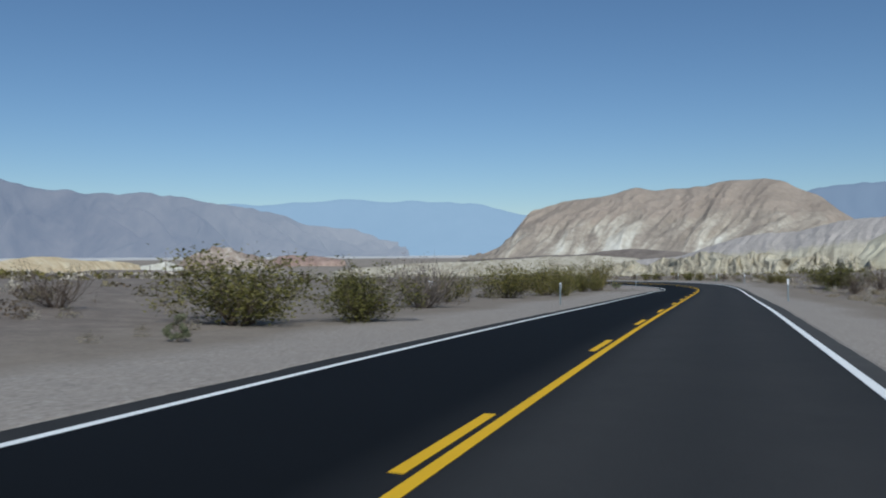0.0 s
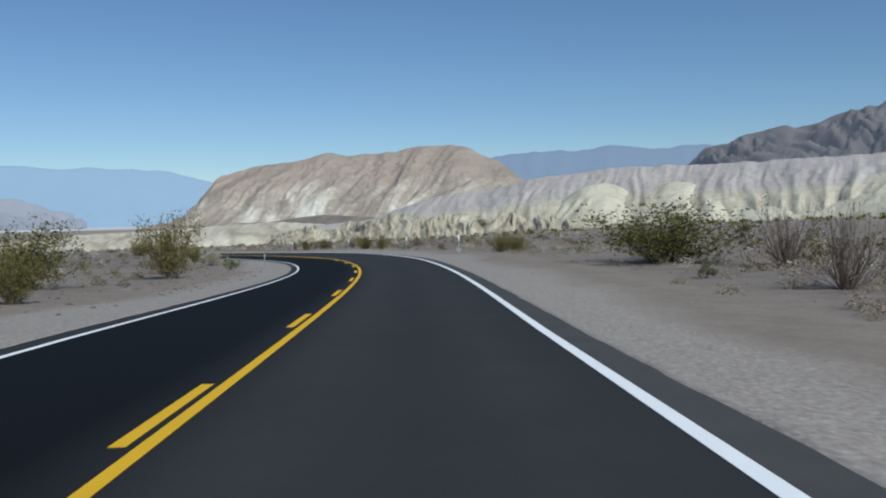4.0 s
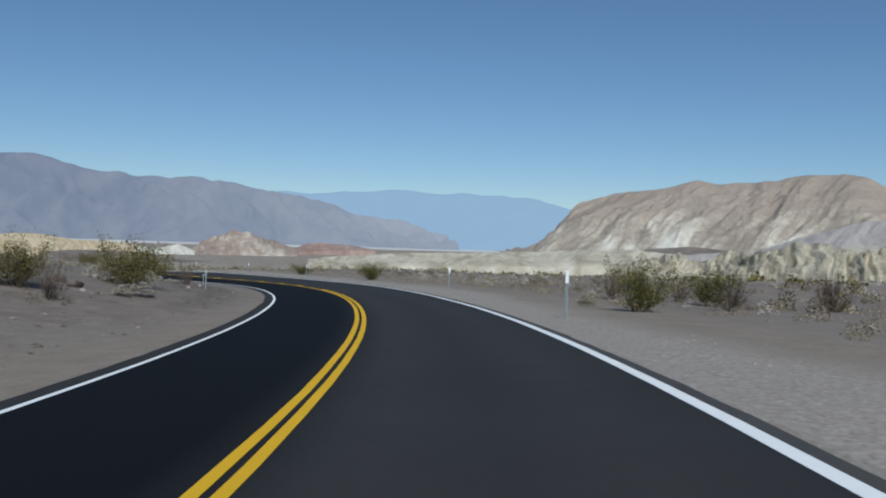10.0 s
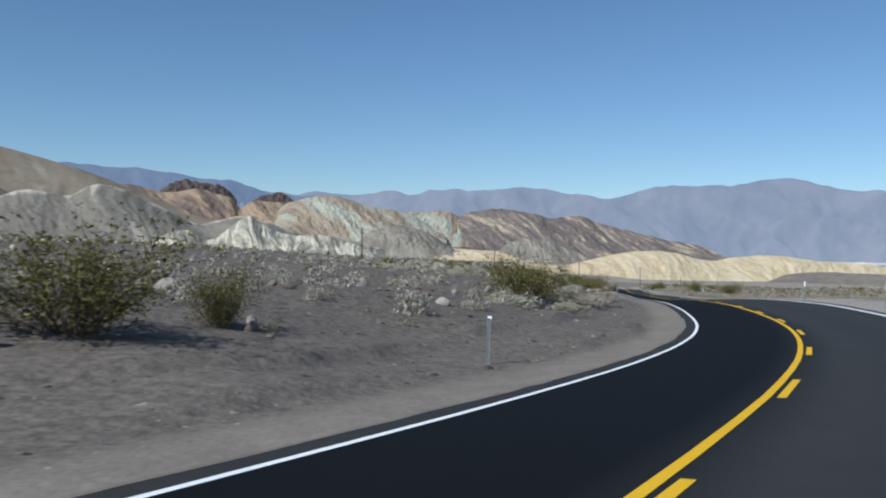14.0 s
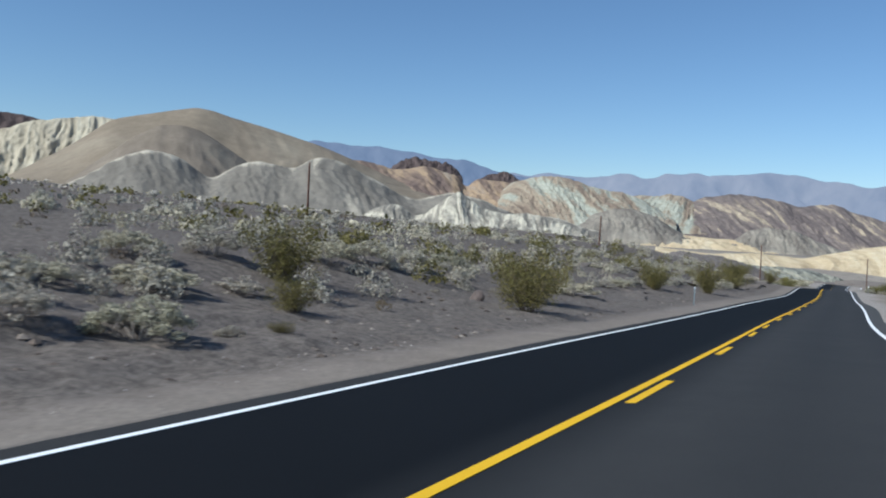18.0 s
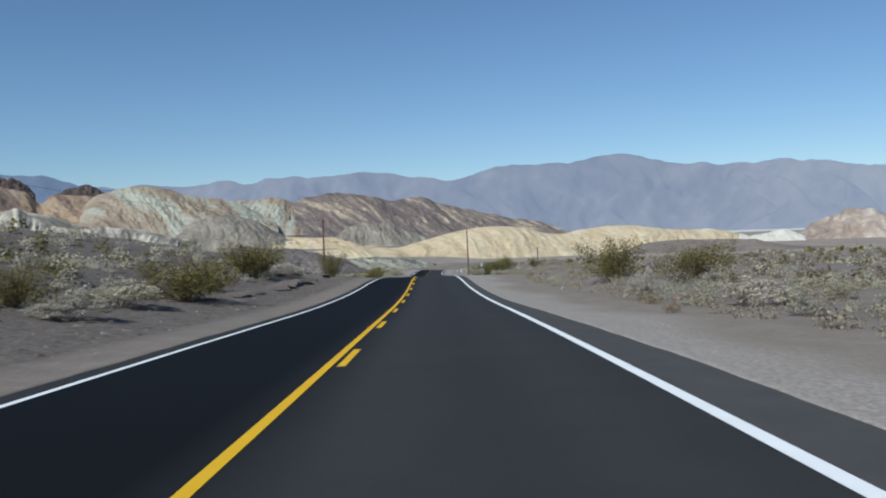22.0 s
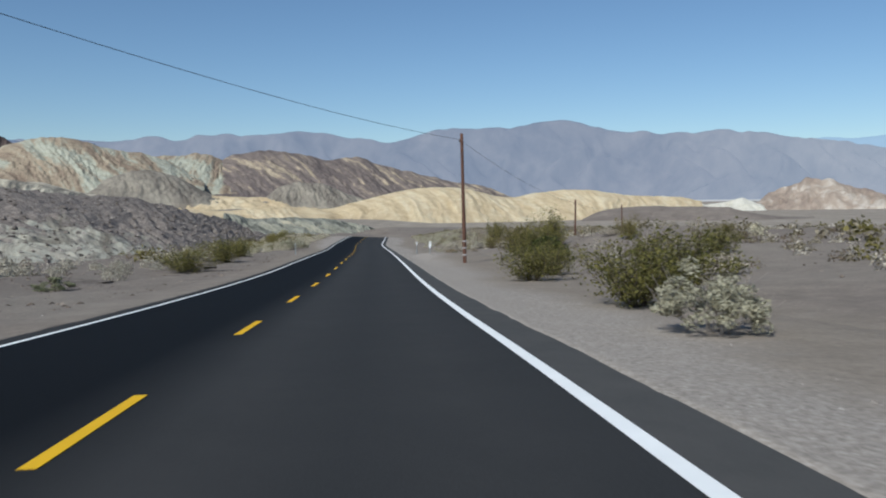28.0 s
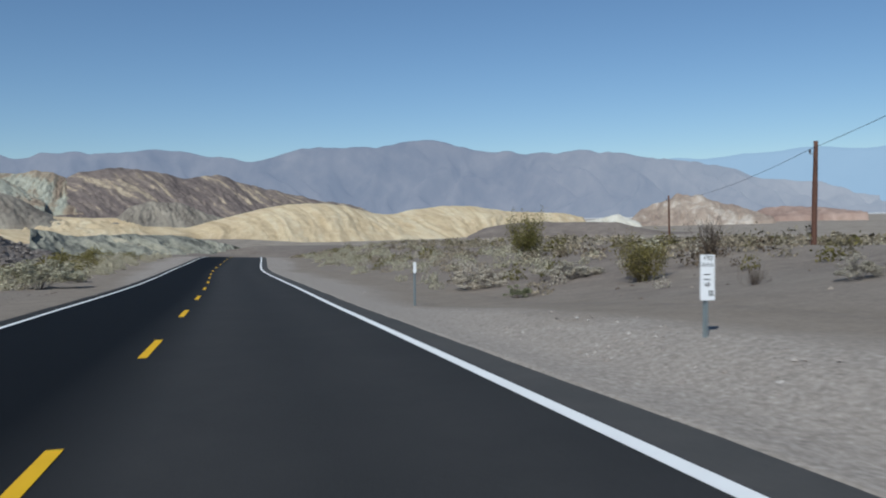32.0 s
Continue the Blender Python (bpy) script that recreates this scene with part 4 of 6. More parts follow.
DOME_ROCK = slope_material("cream_dome", [(0.3, (0.50, 0.45, 0.325)), (0.5, (0.62, 0.565, 0.42)), (0.7, (0.69, 0.635, 0.49))], 0.6, 0.08, 0.6)
CLIFF_ROCK = slope_material("cream_cliff", [(0.36, (0.34, 0.29, 0.21)), (0.5, (0.46, 0.40, 0.29)), (0.66, (0.58, 0.52, 0.39))], 1.0, 0.02, 1.5)
YELLOW_ROCK = slope_material("yellow_rock", [(0.33, (0.49, 0.375, 0.225)), (0.5, (0.60, 0.475, 0.30)), (0.66, (0.68, 0.57, 0.385))], 1.6, 0.03, 0.8)
BLUFF_ROCK = slope_material("grey_green_rock", [(0.36, (0.115, 0.115, 0.10)), (0.48, (0.23, 0.228, 0.19)), (0.58, (0.32, 0.31, 0.25)), (0.70, (0.48, 0.42, 0.30))], 1.6, 0.15, 0.4)
TAN_ROCK = slope_material("tan_slope", [(0.33, (0.216, 0.174, 0.126)), (0.5, (0.26, 0.213, 0.156)), (0.66, (0.312, 0.264, 0.195))], 0.7, 0.01, 1.5)
SPUR_ROCK = slope_material("grey_brown_slope", [(0.33, (0.18, 0.148, 0.114)), (0.5, (0.22, 0.182, 0.141)), (0.66, (0.273, 0.231, 0.176))], 0.7, 0.01, 1.5)
GREY_ROCK = slope_material("grey_slope", [(0.34, (0.165, 0.147, 0.122)), (0.52, (0.21, 0.188, 0.155)), (0.64, (0.25, 0.224, 0.184)), (0.74, (0.40, 0.355, 0.28))], 0.8, 0.02, 0.8, (0.93, 0.08, (0.46, 0.41, 0.32), 0.6))
CONE_ROCK = slope_material("white_cone", [(0.40, (0.21, 0.19, 0.158)), (0.49, (0.31, 0.28, 0.225)), (0.58, (0.58, 0.525, 0.405))], 0.9, 0.02, 1.0)
OCHRE_ROCK = slope_material("ochre_rock", [(0.38, (0.165, 0.122, 0.102)), (0.48, (0.26, 0.19, 0.138)), (0.56, (0.385, 0.28, 0.175)), (0.62, (0.29, 0.225, 0.17)), (0.72, (0.48, 0.395, 0.28))], 1.0, 0.008, 2.0)
MINT_ROCK = slope_material("mint_rock", [(0.38, (0.25, 0.19, 0.14)), (0.47, (0.35, 0.285, 0.205)), (0.53, (0.365, 0.355, 0.28)), (0.62, (0.435, 0.43, 0.345)), (0.72, (0.52, 0.48, 0.375))], 0.9, 0.02, 2.0)
PURPLE_ROCK = slope_material("purple_rock", [(0.39, (0.130, 0.107, 0.100)), (0.51, (0.195, 0.160, 0.142)), (0.565, (0.275, 0.222, 0.172)), (0.62, (0.45, 0.37, 0.26)), (0.70, (0.30, 0.25, 0.195))], 1.5, 0.02, 2.0)
MOUND_ROCK = slope_material("grey_mound", [(0.36, (0.185, 0.16, 0.131)), (0.5, (0.25, 0.221, 0.18)), (0.66, (0.34, 0.303, 0.241))], 1.0, 0.012, 1.2)
KNOB_ROCK = slope_material("dark_knob", [(0.36, (0.055, 0.043, 0.042)), (0.6, (0.13, 0.098, 0.088))], 1.2, 0.02, 1.5)
NEAR_ROCK = bedded_material()
RED_ROCK = slope_material("reddish_hill", [(0.35, (0.27, 0.185, 0.15)), (0.6, (0.38, 0.28, 0.23))], 1.0, 0.02, 1.5)
BROWN_ROCK = slope_material("brown_hill", [(0.36, (0.27, 0.21, 0.17)), (0.52, (0.37, 0.30, 0.24)), (0.66, (0.55, 0.49, 0.42))], 1.0, 0.02, 1.5)
WHITE_ROCK = slope_material("white_clay", [(0.3, (0.58, 0.54, 0.44)), (0.7, (0.74, 0.70, 0.60))], 1.0, 0.03, 1.0)

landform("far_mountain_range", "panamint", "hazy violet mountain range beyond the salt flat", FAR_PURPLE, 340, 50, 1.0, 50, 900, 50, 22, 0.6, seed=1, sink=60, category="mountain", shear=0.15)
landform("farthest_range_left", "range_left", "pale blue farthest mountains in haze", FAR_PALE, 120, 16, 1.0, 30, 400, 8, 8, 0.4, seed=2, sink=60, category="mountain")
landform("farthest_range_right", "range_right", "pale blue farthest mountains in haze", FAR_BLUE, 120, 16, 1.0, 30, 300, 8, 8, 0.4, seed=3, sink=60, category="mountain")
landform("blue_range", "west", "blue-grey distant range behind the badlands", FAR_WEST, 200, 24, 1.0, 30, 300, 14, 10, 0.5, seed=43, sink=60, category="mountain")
landform("dark_rise", "rise", "low dark gravel rise below the mesa", RISE_ROCK, 90, 20, 0.9, 3, 40, 0.6, 0.6, 1.2, seed=44, sink=6)
landform("dark_mound", "lowmound", "low dark brown gravel mound on the flats", RISE_ROCK, 110, 22, 0.85, 2.5, 40, 0.5, 0.5, 1.0, seed=45, sink=5)
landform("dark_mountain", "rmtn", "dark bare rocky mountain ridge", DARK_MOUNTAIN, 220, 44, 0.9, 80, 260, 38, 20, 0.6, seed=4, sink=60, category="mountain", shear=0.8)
landform("mesa", "mesa", "flat-topped mesa with cream gullied flanks and a brown cap", MESA_ROCK, 420, 80, 0.85, 20, 95, 3, 3, 0.8, seed=5, sink=20, shear=-0.5)
landform("badland_bench", "bench", "grey bench with cream cliffs cut by gullies", BENCH_ROCK, 400, 44, 1.0, 2.6, 9, 0.25, 0.3, 1.2, rim=(0.36, 0.16), seed=6, sink=5, shear=0.5)
landform("jagged_cliff", "jag", "low jagged cream cliff split by dark gullies", JAG_ROCK, 420, 24, 0.6, 7.0, 8, 0.5, 1.2, 0.6, seed=31, sink=4, shear=-0.3)
landform("cream_domes", "domes", "smooth rounded cream clay domes under the bench", DOME_ROCK, 320, 34, 0.55, 1.6, 22, 0.25, 0.1, 0.5, seed=21, sink=4)
landform("tan_hill", "tanhill", "smooth tan rounded desert hill", TAN_ROCK, 200, 50, 0.85, 10, 260, 1.2, 0.6, 0.8, seed=7, sink=30, shear=0.4)
landform("brown_spur", "spur", "grey-brown rounded spur of the tan hill", SPUR_ROCK, 160, 40, 0.95, 9, 160, 1.5, 1, 0.6, seed=41, sink=20, shear=0.4)
landform("dark_ridge", "darkridge", "dark brown ridge behind the cream cliffs", KNOB_ROCK, 60, 20, 0.8, 20, 80, 5, 4, 0.6, seed=42, sink=20)
landform("cream_cliffs", "creamcliffs", "pale cream clay cliffs beside the tan hill", CLIFF_ROCK, 200, 44, 0.75, 15, 45, 4, 3, 0.5, seed=22, sink=10, shear=-0.5)
landform("ochre_badlands", "ochre", "ochre and rust badland hill with slanting streaks", OCHRE_ROCK, 340, 56, 0.9, 11, 80, 2.5, 2.5, 0.7, seed=8, sink=30, shear=1.3)
landform("dark_rock_knob", "knob", "dark brown rock knob on the crest", KNOB_ROCK, 60, 20, 0.6, 10, 30, 5, 5, 0.7, seed=23, sink=10)
landform("dark_rock_knob", "knob2", "dark brown rock knob on the crest", KNOB_ROCK, 40, 16, 0.6, 8, 30, 4, 3, 0.7, seed=24, sink=10)
landform("mint_badlands", "mint", "mint green and cream gullied badland hill", MINT_ROCK, 300, 56, 0.9, 9, 60, 2.2, 2.5, 0.7, seed=9, sink=30, shear=1.4)
landform("mint_ridge", "mint2", "pale mint green ridge", MINT_ROCK, 150, 40, 0.9, 8, 50, 2, 2, 0.7, seed=25, sink=30, shear=-0.8)
landform("purple_badlands", "purple", "purple-brown badland ridge with tan slanting streaks", PURPLE_ROCK, 420, 60, 0.9, 11, 75, 2.8, 3.5, 0.7, seed=10, sink=30, shear=1.6)
landform("grey_mound", "greymound", "grey rounded badland mound", MOUND_ROCK, 120, 32, 0.8, 9, 45, 2, 1.5, 0.8, seed=26, sink=20, shear=0.6)
landform("grey_mound", "greyblue", "blue-grey ribbed badland mound", MOUND_ROCK, 120, 32, 0.8, 9, 30, 2, 1.5, 0.8, seed=27, sink=20, shear=0.8)
landform("cream_fan", "creamfan", "pale cream clay fan below the badlands", YELLOW_ROCK, 140, 30, 1.0, 16, 80, 3, 1, 0.8, seed=28, sink=15, shear=0.6)
landform("grey_badlands", "greyhills", "grey clay hills with cream crests", GREY_ROCK, 420, 60, 0.9, 5, 50, 1.0, 1.6, 0.9, seed=11, sink=25, shear=0.5)
landform("white_cones", "cones", "low white and grey clay cones", CONE_ROCK, 260, 40, 0.85, 5, 16, 0.6, 0.6, 0.8, seed=29, sink=15)
landform("yellow_hills", "yellow", "smooth pale yellow clay hills", YELLOW_ROCK, 320, 44, 0.8, 5, 30, 0.6, 0.5, 0.9, seed=12, sink=12, shear=0.3)
landform("grey_green_bluff", "bluff", "grey-green eroded bluff with dark gullies", BLUFF_ROCK, 300, 40, 0.8, 6.5, 9, 0.4, 0.3, 1.0, rim=(0.5, 0.3), seed=13, sink=5, shear=0.35)
landform("cream_bluff", "creambluff", "low cream bluff across the wash", CREAM_FLAT, 200, 16, 0.9, 3.5, 24, 0.5, 0.4, 2.0, seed=14, sink=4)
landform("brown_hill", "brown", "brown pointed hill with pale flanks", BROWN_ROCK, 90, 26, 0.9, 9, 40, 3, 3, 0.8, seed=15, sink=10)
landform("reddish_hill", "reddish", "low reddish brown hill", RED_ROCK, 60, 18, 0.9, 8, 50, 2, 2, 0.8, seed=16, sink=10)
landform("white_clay_hills", "whitehills", "small white clay hills", WHITE_ROCK, 80, 18, 0.8, 6, 24, 2, 1.5, 0.8, seed=17, sink=10)
HILL = landform("stony_hill", "nearhill", "dark stony hill with tilted pale beds beside the road", NEAR_ROCK, 400, 90, 1.0, 0.8, 9, 0.28, 0.4, 0.8, seed=18, sink=3, shear=1.0, ledge=(0.8, -0.16, 0.16))


def cut_bank(s0, s1, d0, tall, seed):
    """A low bank that water has undercut along the shoulder, with a crumbling lip."""
    s = np.arange(s0, s1, 0.12)
    wob = np.interp(s, np.linspace(s0, s1, len(d0)), d0) - 0.7 * octaves(s / 9.0, s * 0, seed, 3) - 0.32 * value_noise(s / 1.1, s * 0, 1.0, seed + 1) - 0.12 * value_noise(s / 0.4, s * 0, 1.0, seed + 2)
    hgt = tall * np.clip(0.45 + 1.25 * octaves(s / 5.0, s * 0 + 2, seed + 3, 3), 0.0, 1.3) * smooth01((s - s0) / 5) * smooth01((s1 - s) / 5) * np.clip(0.9 + 0.45 * value_noise(s / 0.9, s * 0 + 4, 1.0, seed + 4) + 0.2 * value_noise(s / 0.35, s * 0 + 4, 1.0, seed + 5), 0.3, 1.4)
    rows = []
    for k, (off, up) in enumerate(((0.45, -0.12), (0.22, 0.08), (0.02, 0.22), (-0.12, 0.40), (-0.10, 0.62), (0.02, 0.82), (0.04, 0.98), (-0.10, 1.06), (-0.35, 1.0), (-0.8, 0.8), (-1.5, -0.2))):
        p = on_road(s, wob + off + 0.10 * value_noise(s / 0.45, s * 0 + k * 1.7, 1.0, seed + 6) + 0.06 * value_noise(s / 0.2, s * 0 + k * 2.3, 1.0, seed + 8))
        z = ground_height(p[:, 0], p[:, 1])[0]
        rough = value_noise(s / 0.4, s * 0 + k * 1.3, 1.0, seed + 7) + 0.6 * value_noise(s / 0.2, s * 0 + k * 3.1, 1.0, seed + 9)
        rows.append(np.stack([p[:, 0], p[:, 1], z + hgt * up - 0.03 - 0.25 * (1 - smooth01(hgt / 0.07)) + 0.16 * hgt * rough], 1))
    v = np.stack(rows, 1)
    me = mesh_from("cut_bank", v.reshape(-1, 3), grid_faces(len(s), len(rows)), GROUND, False)
    float_attribute(me, "off", np.full(len(s) * len(rows), 14.0))
    float_attribute(me, "stony", np.full(len(s) * len(rows), 0.85))
    tagged(new("cut_bank", me), "low dark stony bank cut by water along the shoulder", "bank", kind="structure")


for k, (s0, s1, d0, tall) in enumerate(((272, 318, (-10.6, -10.0, -9.6), 0.34), (276, 312, (-7.6, -7.1, -6.8), 0.14), (288, 330, (-13.6, -12.8, -12.2), 0.24),
                                        (322, 368, (-7.6, -6.9, -6.8), 0.32), (330, 372, (-9.8, -9.2, -9.0), 0.22), (410, 444, (-7.2, -7.0, -7.5), 0.18), (404, 438, (-9.2, -8.8, -9.2), 0.20))):
    cut_bank(s0, s1, d0, 0.7 * tall, 101 + 10 * k)


# ---- things: their places on the ground ----
CREOSOTE = []
CREOSOTE += [(-2.8, 133.8, 1.61, 1.24), (-9, 17.2, 3.18, 1.59), (-233.2, 303.3, 2.7, 1.4), (-7, 19.8, 2.65, 1.25), (-12.7, 31, 1.23, 0.92), (8.9, 110.9, 2.04, 0.94), (-7, 48.4, 1.43, 1.27), (-8.8, 73.8, 1.33, 1.33), (-8.1, 62.6, 2.58, 1.37), (-10.3, 37.1, 1.97, 1.16), (-247.9, 314.9, 0.74, 0.37), (-20.7, 137.3, 2.09, 1.62), (-250.7, 291.6, 2.69, 1.45), (-240.5, 286.3, 3.25, 1.19), (-9.2, 44.2, 3.3, 1.65), (-265.5, 297.8, 1.59, 1.14), (11.6, 84.1, 5.07, 2.07), (-10.1, 162.4, 2.07, 1.27), (15.7, 70.4, 2.07, 1.38), (14.6, 61, 2.97, 1.73), (-11.1, 151.7, 1.76, 1.25), (20, 60.2, 2.58, 2.06), (-37, 186, 2.06, 1.29), (-260, 296, 2.2, 1.24)]
CREOSOTE += [(-209.5, 286.4, 2.3, 1.2), (-211.3, 289.6, 2.6, 1.45), (-219.4, 291.8, 2.3, 1.25), (-221.6, 294.6, 1.9, 1.1), (-236.8, 307.5, 2.6, 1.9), (-272.5, 330.1, 2.02, 2.02), (-51, 198.5, 1.77, 0.88), (-13.5, 84.8, 4.23, 2.28), (-220.1, 302.1, 1.63, 0.98)]
OLIVE = []
OLIVE += [(-1.1, 126.4, 0.98, 1.05), (-102.2, 213.3, 1.68, 1.15), (-90.9, 207.4, 0.39, 0.2), (-68.6, 189.9, 2.61, 1.74), (7.2, 104.1, 1.32, 0.88), (8.4, 104.6, 1.04, 0.81), (-93.8, 207.2, 0.83, 0.65), (-106.9, 214.1, 2.38, 1.55), (-82.2, 201.1, 0.73, 0.49), (-136.2, 231.6, 2.09, 1.81), (-164.1, 266.8, 3.15, 1.86), (-74.1, 193.1, 2.89, 1.59), (-98, 206.3, 1.61, 1.32), (11.7, 46.3, 2.38, 1.48), (-3.4, 137.6, 1.05, 0.9), (-235.6, 304.0, 2.3, 1.5), (-47, 173, 2.38, 1.27), (-152.5, 236.9, 1.32, 0.99), (-127.9, 225.2, 1.37, 1.11), (-166.8, 245.6, 1.8, 1.08), (-49.5, 175.3, 1.08, 0.9), (-29.4, 147.4, 1.58, 1.18), (16.2, 66.8, 2.1, 1.47), (-262.3, 325.5, 1.1, 0.33)]
OLIVE += [(-159.9, 243, 2.64, 1.32), (-85.9, 203, 0.94, 0.47), (-231.6, 308.8, 1.24, 0.99), (-205.1, 301, 1.55, 0.9), (-8.5, 51.3, 3.17, 1.45), (-228.8, 313.8, 1.06, 0.53), (-192, 261.2, 1.69, 1.69), (-130.1, 225.5, 1.69, 1.27), (-182.4, 252.1, 3.21, 1.31), (-169.3, 278.5, 4.05, 1.87), (-30.9, 154, 2.58, 1.45), (-11.8, 98.6, 2.66, 2.82), (-258, 318.7, 1.34, 1.01), (-179.1, 250.9, 2.87, 1.8)]
SALTBUSH = []
SALTBUSH += [(-63, 189.2, 0.96, 0.59), (-87.9, 204.3, 0.93, 0.51), (-88.7, 205.7, 1.3, 0.69), (-76.5, 197.7, 2.01, 0.61), (-13.1, 154.5, 0.55, 0.32), (-90.1, 206.7, 0.47, 0.19), (-66.5, 191.5, 1.22, 0.56), (-77.3, 195.6, 1.07, 0.59), (-66.3, 188, 1.46, 0.59), (-78.7, 199.5, 1.99, 1.2), (-91.1, 203.1, 1.28, 0.48), (-250.1, 313.7, 0.66, 0.44), (-79.6, 195.9, 1.55, 0.55), (-150.6, 256.8, 1.3, 1.06), (-93.3, 204.5, 1.53, 0.53), (-42.7, 168.2, 0.72, 0.36), (-70.8, 193.3, 0.85, 0.49), (-81.8, 197.5, 1.34, 0.49), (-205.2, 283.3, 1.6, 0.95), (-95.3, 205.8, 1.03, 0.39), (-107.5, 209.8, 1.03, 0.65), (-198.3, 283, 0.78, 0.39), (-35.7, 161.9, 0.66, 0.33), (-122.2, 220.5, 1.19, 0.46)]
SALTBUSH += [(-96.1, 203.1, 1.24, 0.69), (-140.8, 252.7, 0.85, 0.42), (-85.3, 199.1, 2.01, 0.72), (-73.7, 196.4, 1, 0.65), (-124.6, 222.1, 1.33, 0.59), (-86.1, 201.3, 0.89, 0.59), (-111, 211.1, 1.49, 0.75), (-150.4, 238.1, 1.82, 0.61), (-75, 195.7, 1.21, 0.76), (-98.6, 204.4, 1.37, 0.76), (-74.3, 185.6, 1.23, 0.77), (-155.2, 260.8, 1.11, 0.79), (-113.7, 217.1, 1.96, 0.65), (-127.3, 223.5, 1.33, 0.58), (-20.6, 134, 1.04, 0.69), (-144.7, 255.7, 1.91, 0.87), (-102.5, 207.1, 1.41, 0.88), (-203.7, 287.6, 1.25, 0.8), (-143.8, 258.1, 0.82, 0.73), (-234.7, 310.3, 1.13, 0.56), (-105, 208.1, 1.54, 0.77), (-262, 320.4, 1.92, 0.58), (-118.5, 215.1, 2.75, 0.59), (16.8, 51.5, 1.96, 1.57)]
SALTBUSH += [(-197.6, 280.7, 1.2, 0.6), (-201.2, 284.4, 0.9, 0.6), (-195.4, 281.2, 0.8, 0.4), (-27.5, 150.4, 1.21, 0.51), (-16.6, 127.8, 2.07, 1.45), (-184.8, 254.9, 2.24, 0.89), (-221.5, 273.8, 1.93, 0.72), (-214.3, 292.2, 1.5, 0.88), (-280.5, 309.1, 2.83, 1.29), (-214.3, 295.1, 1.32, 0.66), (-155.8, 240, 2.25, 0.84), (-265.3, 319.3, 1.73, 0.86), (-286.9, 312.7, 1.51, 0.75)]
GREYGREEN = []
GREYGREEN += [(3.9, 113.2, 0.79, 0.4), (-64, 189.9, 0.48, 0.56), (-7.3, 12.6, 0.63, 0.63), (-80.5, 200.7, 0.66, 0.55), (-1.7, 132.7, 1.17, 0.58), (1.1, 123.3, 1.29, 0.57), (-210.2, 270.7, 0.81, 0.65), (-260.6, 316.3, 0.99, 0.49), (10, 74.9, 0.67, 0.67), (-11.5, 112.5, 1.46, 1.27), (-227.9, 278.4, 1.65, 0.62)]
DRYBUSH = []
DRYBUSH += [(-40.3, 168.6, 1.06, 1.37), (-42.2, 166.6, 0.92, 0.92), (-252.6, 314.8, 0.63, 0.38), (4.1, 122, 0.96, 0.62), (11.4, 69.9, 1.96, 1.54), (-38.5, 161.5, 0.88, 0.59), (-14.1, 164, 1.41, 1.1), (-11.5, 164.7, 1.29, 0.96), (-14.5, 17.3, 1.94, 0.97), (-27.5, 146.9, 1.11, 1.11), (-258.8, 323.8, 1.59, 1.19), (-5.9, 158.2, 1.41, 1.21), (-226.7, 305.6, 1.26, 0.63), (15, 80.7, 2.82, 1.95), (2.2, 134.6, 1.76, 0.88), (-8.9, 155.1, 1.36, 0.95), (-157.9, 265.8, 1.71, 0.85)]
DEADBUSH = []
DEADBUSH += [(-8.9, 29.7, 2.89, 1.18)]
EVERGREEN = []
EVERGREEN += [(-228.5, 300.4, 2.09, 1.15)]
STRAWTUFT = []
STRAWTUFT += [(-148.2, 254.8, 0.98, 0.49), (-245.9, 306.2, 0.85, 0.42), (-83.9, 202.8, 1.48, 0.54), (-96.7, 209, 0.41, 0.41), (-143.8, 251.5, 0.59, 0.37), (-247.8, 309.6, 0.63, 0.31), (-134.5, 247.4, 0.8, 0.27)]
ROCKS = []
ROCKS += [(-37.1, 165.7, 0.12, 0.09), (-239.5, 303.1, 0.22, 0.05), (-38.6, 164.9, 0.63, 0.31), (-39.3, 165.8, 0.28, 0.19), (-159.6, 261.7, 0.24, 0.08), (2, 116.9, 0.36, 0.14), (4.2, 116.9, 0.21, 0.1), (-148.8, 256.7, 0.5, 0.28), (-218.3, 294.6, 0.35, 0.19), (5.2, 106, 0.24, 0.14), (-162.9, 263.5, 0.27, 0.27), (-36.2, 159.7, 0.39, 0.28), (4.8, 108.2, 0.4, 0.19), (-102.9, 211.8, 0.5, 0.21), (-170.1, 268.8, 1.08, 0.54), (-164.1, 263.4, 0.3, 0.21), (-139.8, 256.1, 0.98, 0.49), (-179.4, 272.9, 0.39, 0.34)]
ROCKS += [(-36.6, 164.3, 0.34, 0.22), (-36.3, 165.3, 0.26, 0.2), (-38.4, 166.7, 0.31, 0.2), (-38.2, 167.2, 0.26, 0.18), (-36.4, 163.9, 0.22, 0.16), (-35.0, 164.6, 0.16, 0.12), (-34.7, 165.6, 0.14, 0.1)]

DELINEATORS = [(-47.0, 192.8), (-48.2, 180.1)]
DELINEATORS += [(1.2, 113.8), (-33.7, 162.0), (-22.6, 166.4), (-260.8, 312.5), (5.0, 44.8), (-4.5, 132.1), (-12.1, 147.7), (-119.6, 224.7), (-120.7, 237.4), (4.2, 96.2), (-190.1, 274.3), (-8.7, 110.5), (-4.5, 34.4), (-59.6, 201.8), (-72.5, 209.4), (-262.9, 301.9)]
POLES = [(-148.9, 200.9, -6.6, -1.0), (-179.8, 233.6, -8.6, -3.5), (-209.4, 267.2, -12.4, -6.1), (-232.8, 298.3, -13.9, -7.6), (-257.1, 327.9, -14.5, -11.1), (-284.3, 361.6, -16.1, -12.0)]   # place, foot height, top height
MARKER = (-248.8, 306.3)
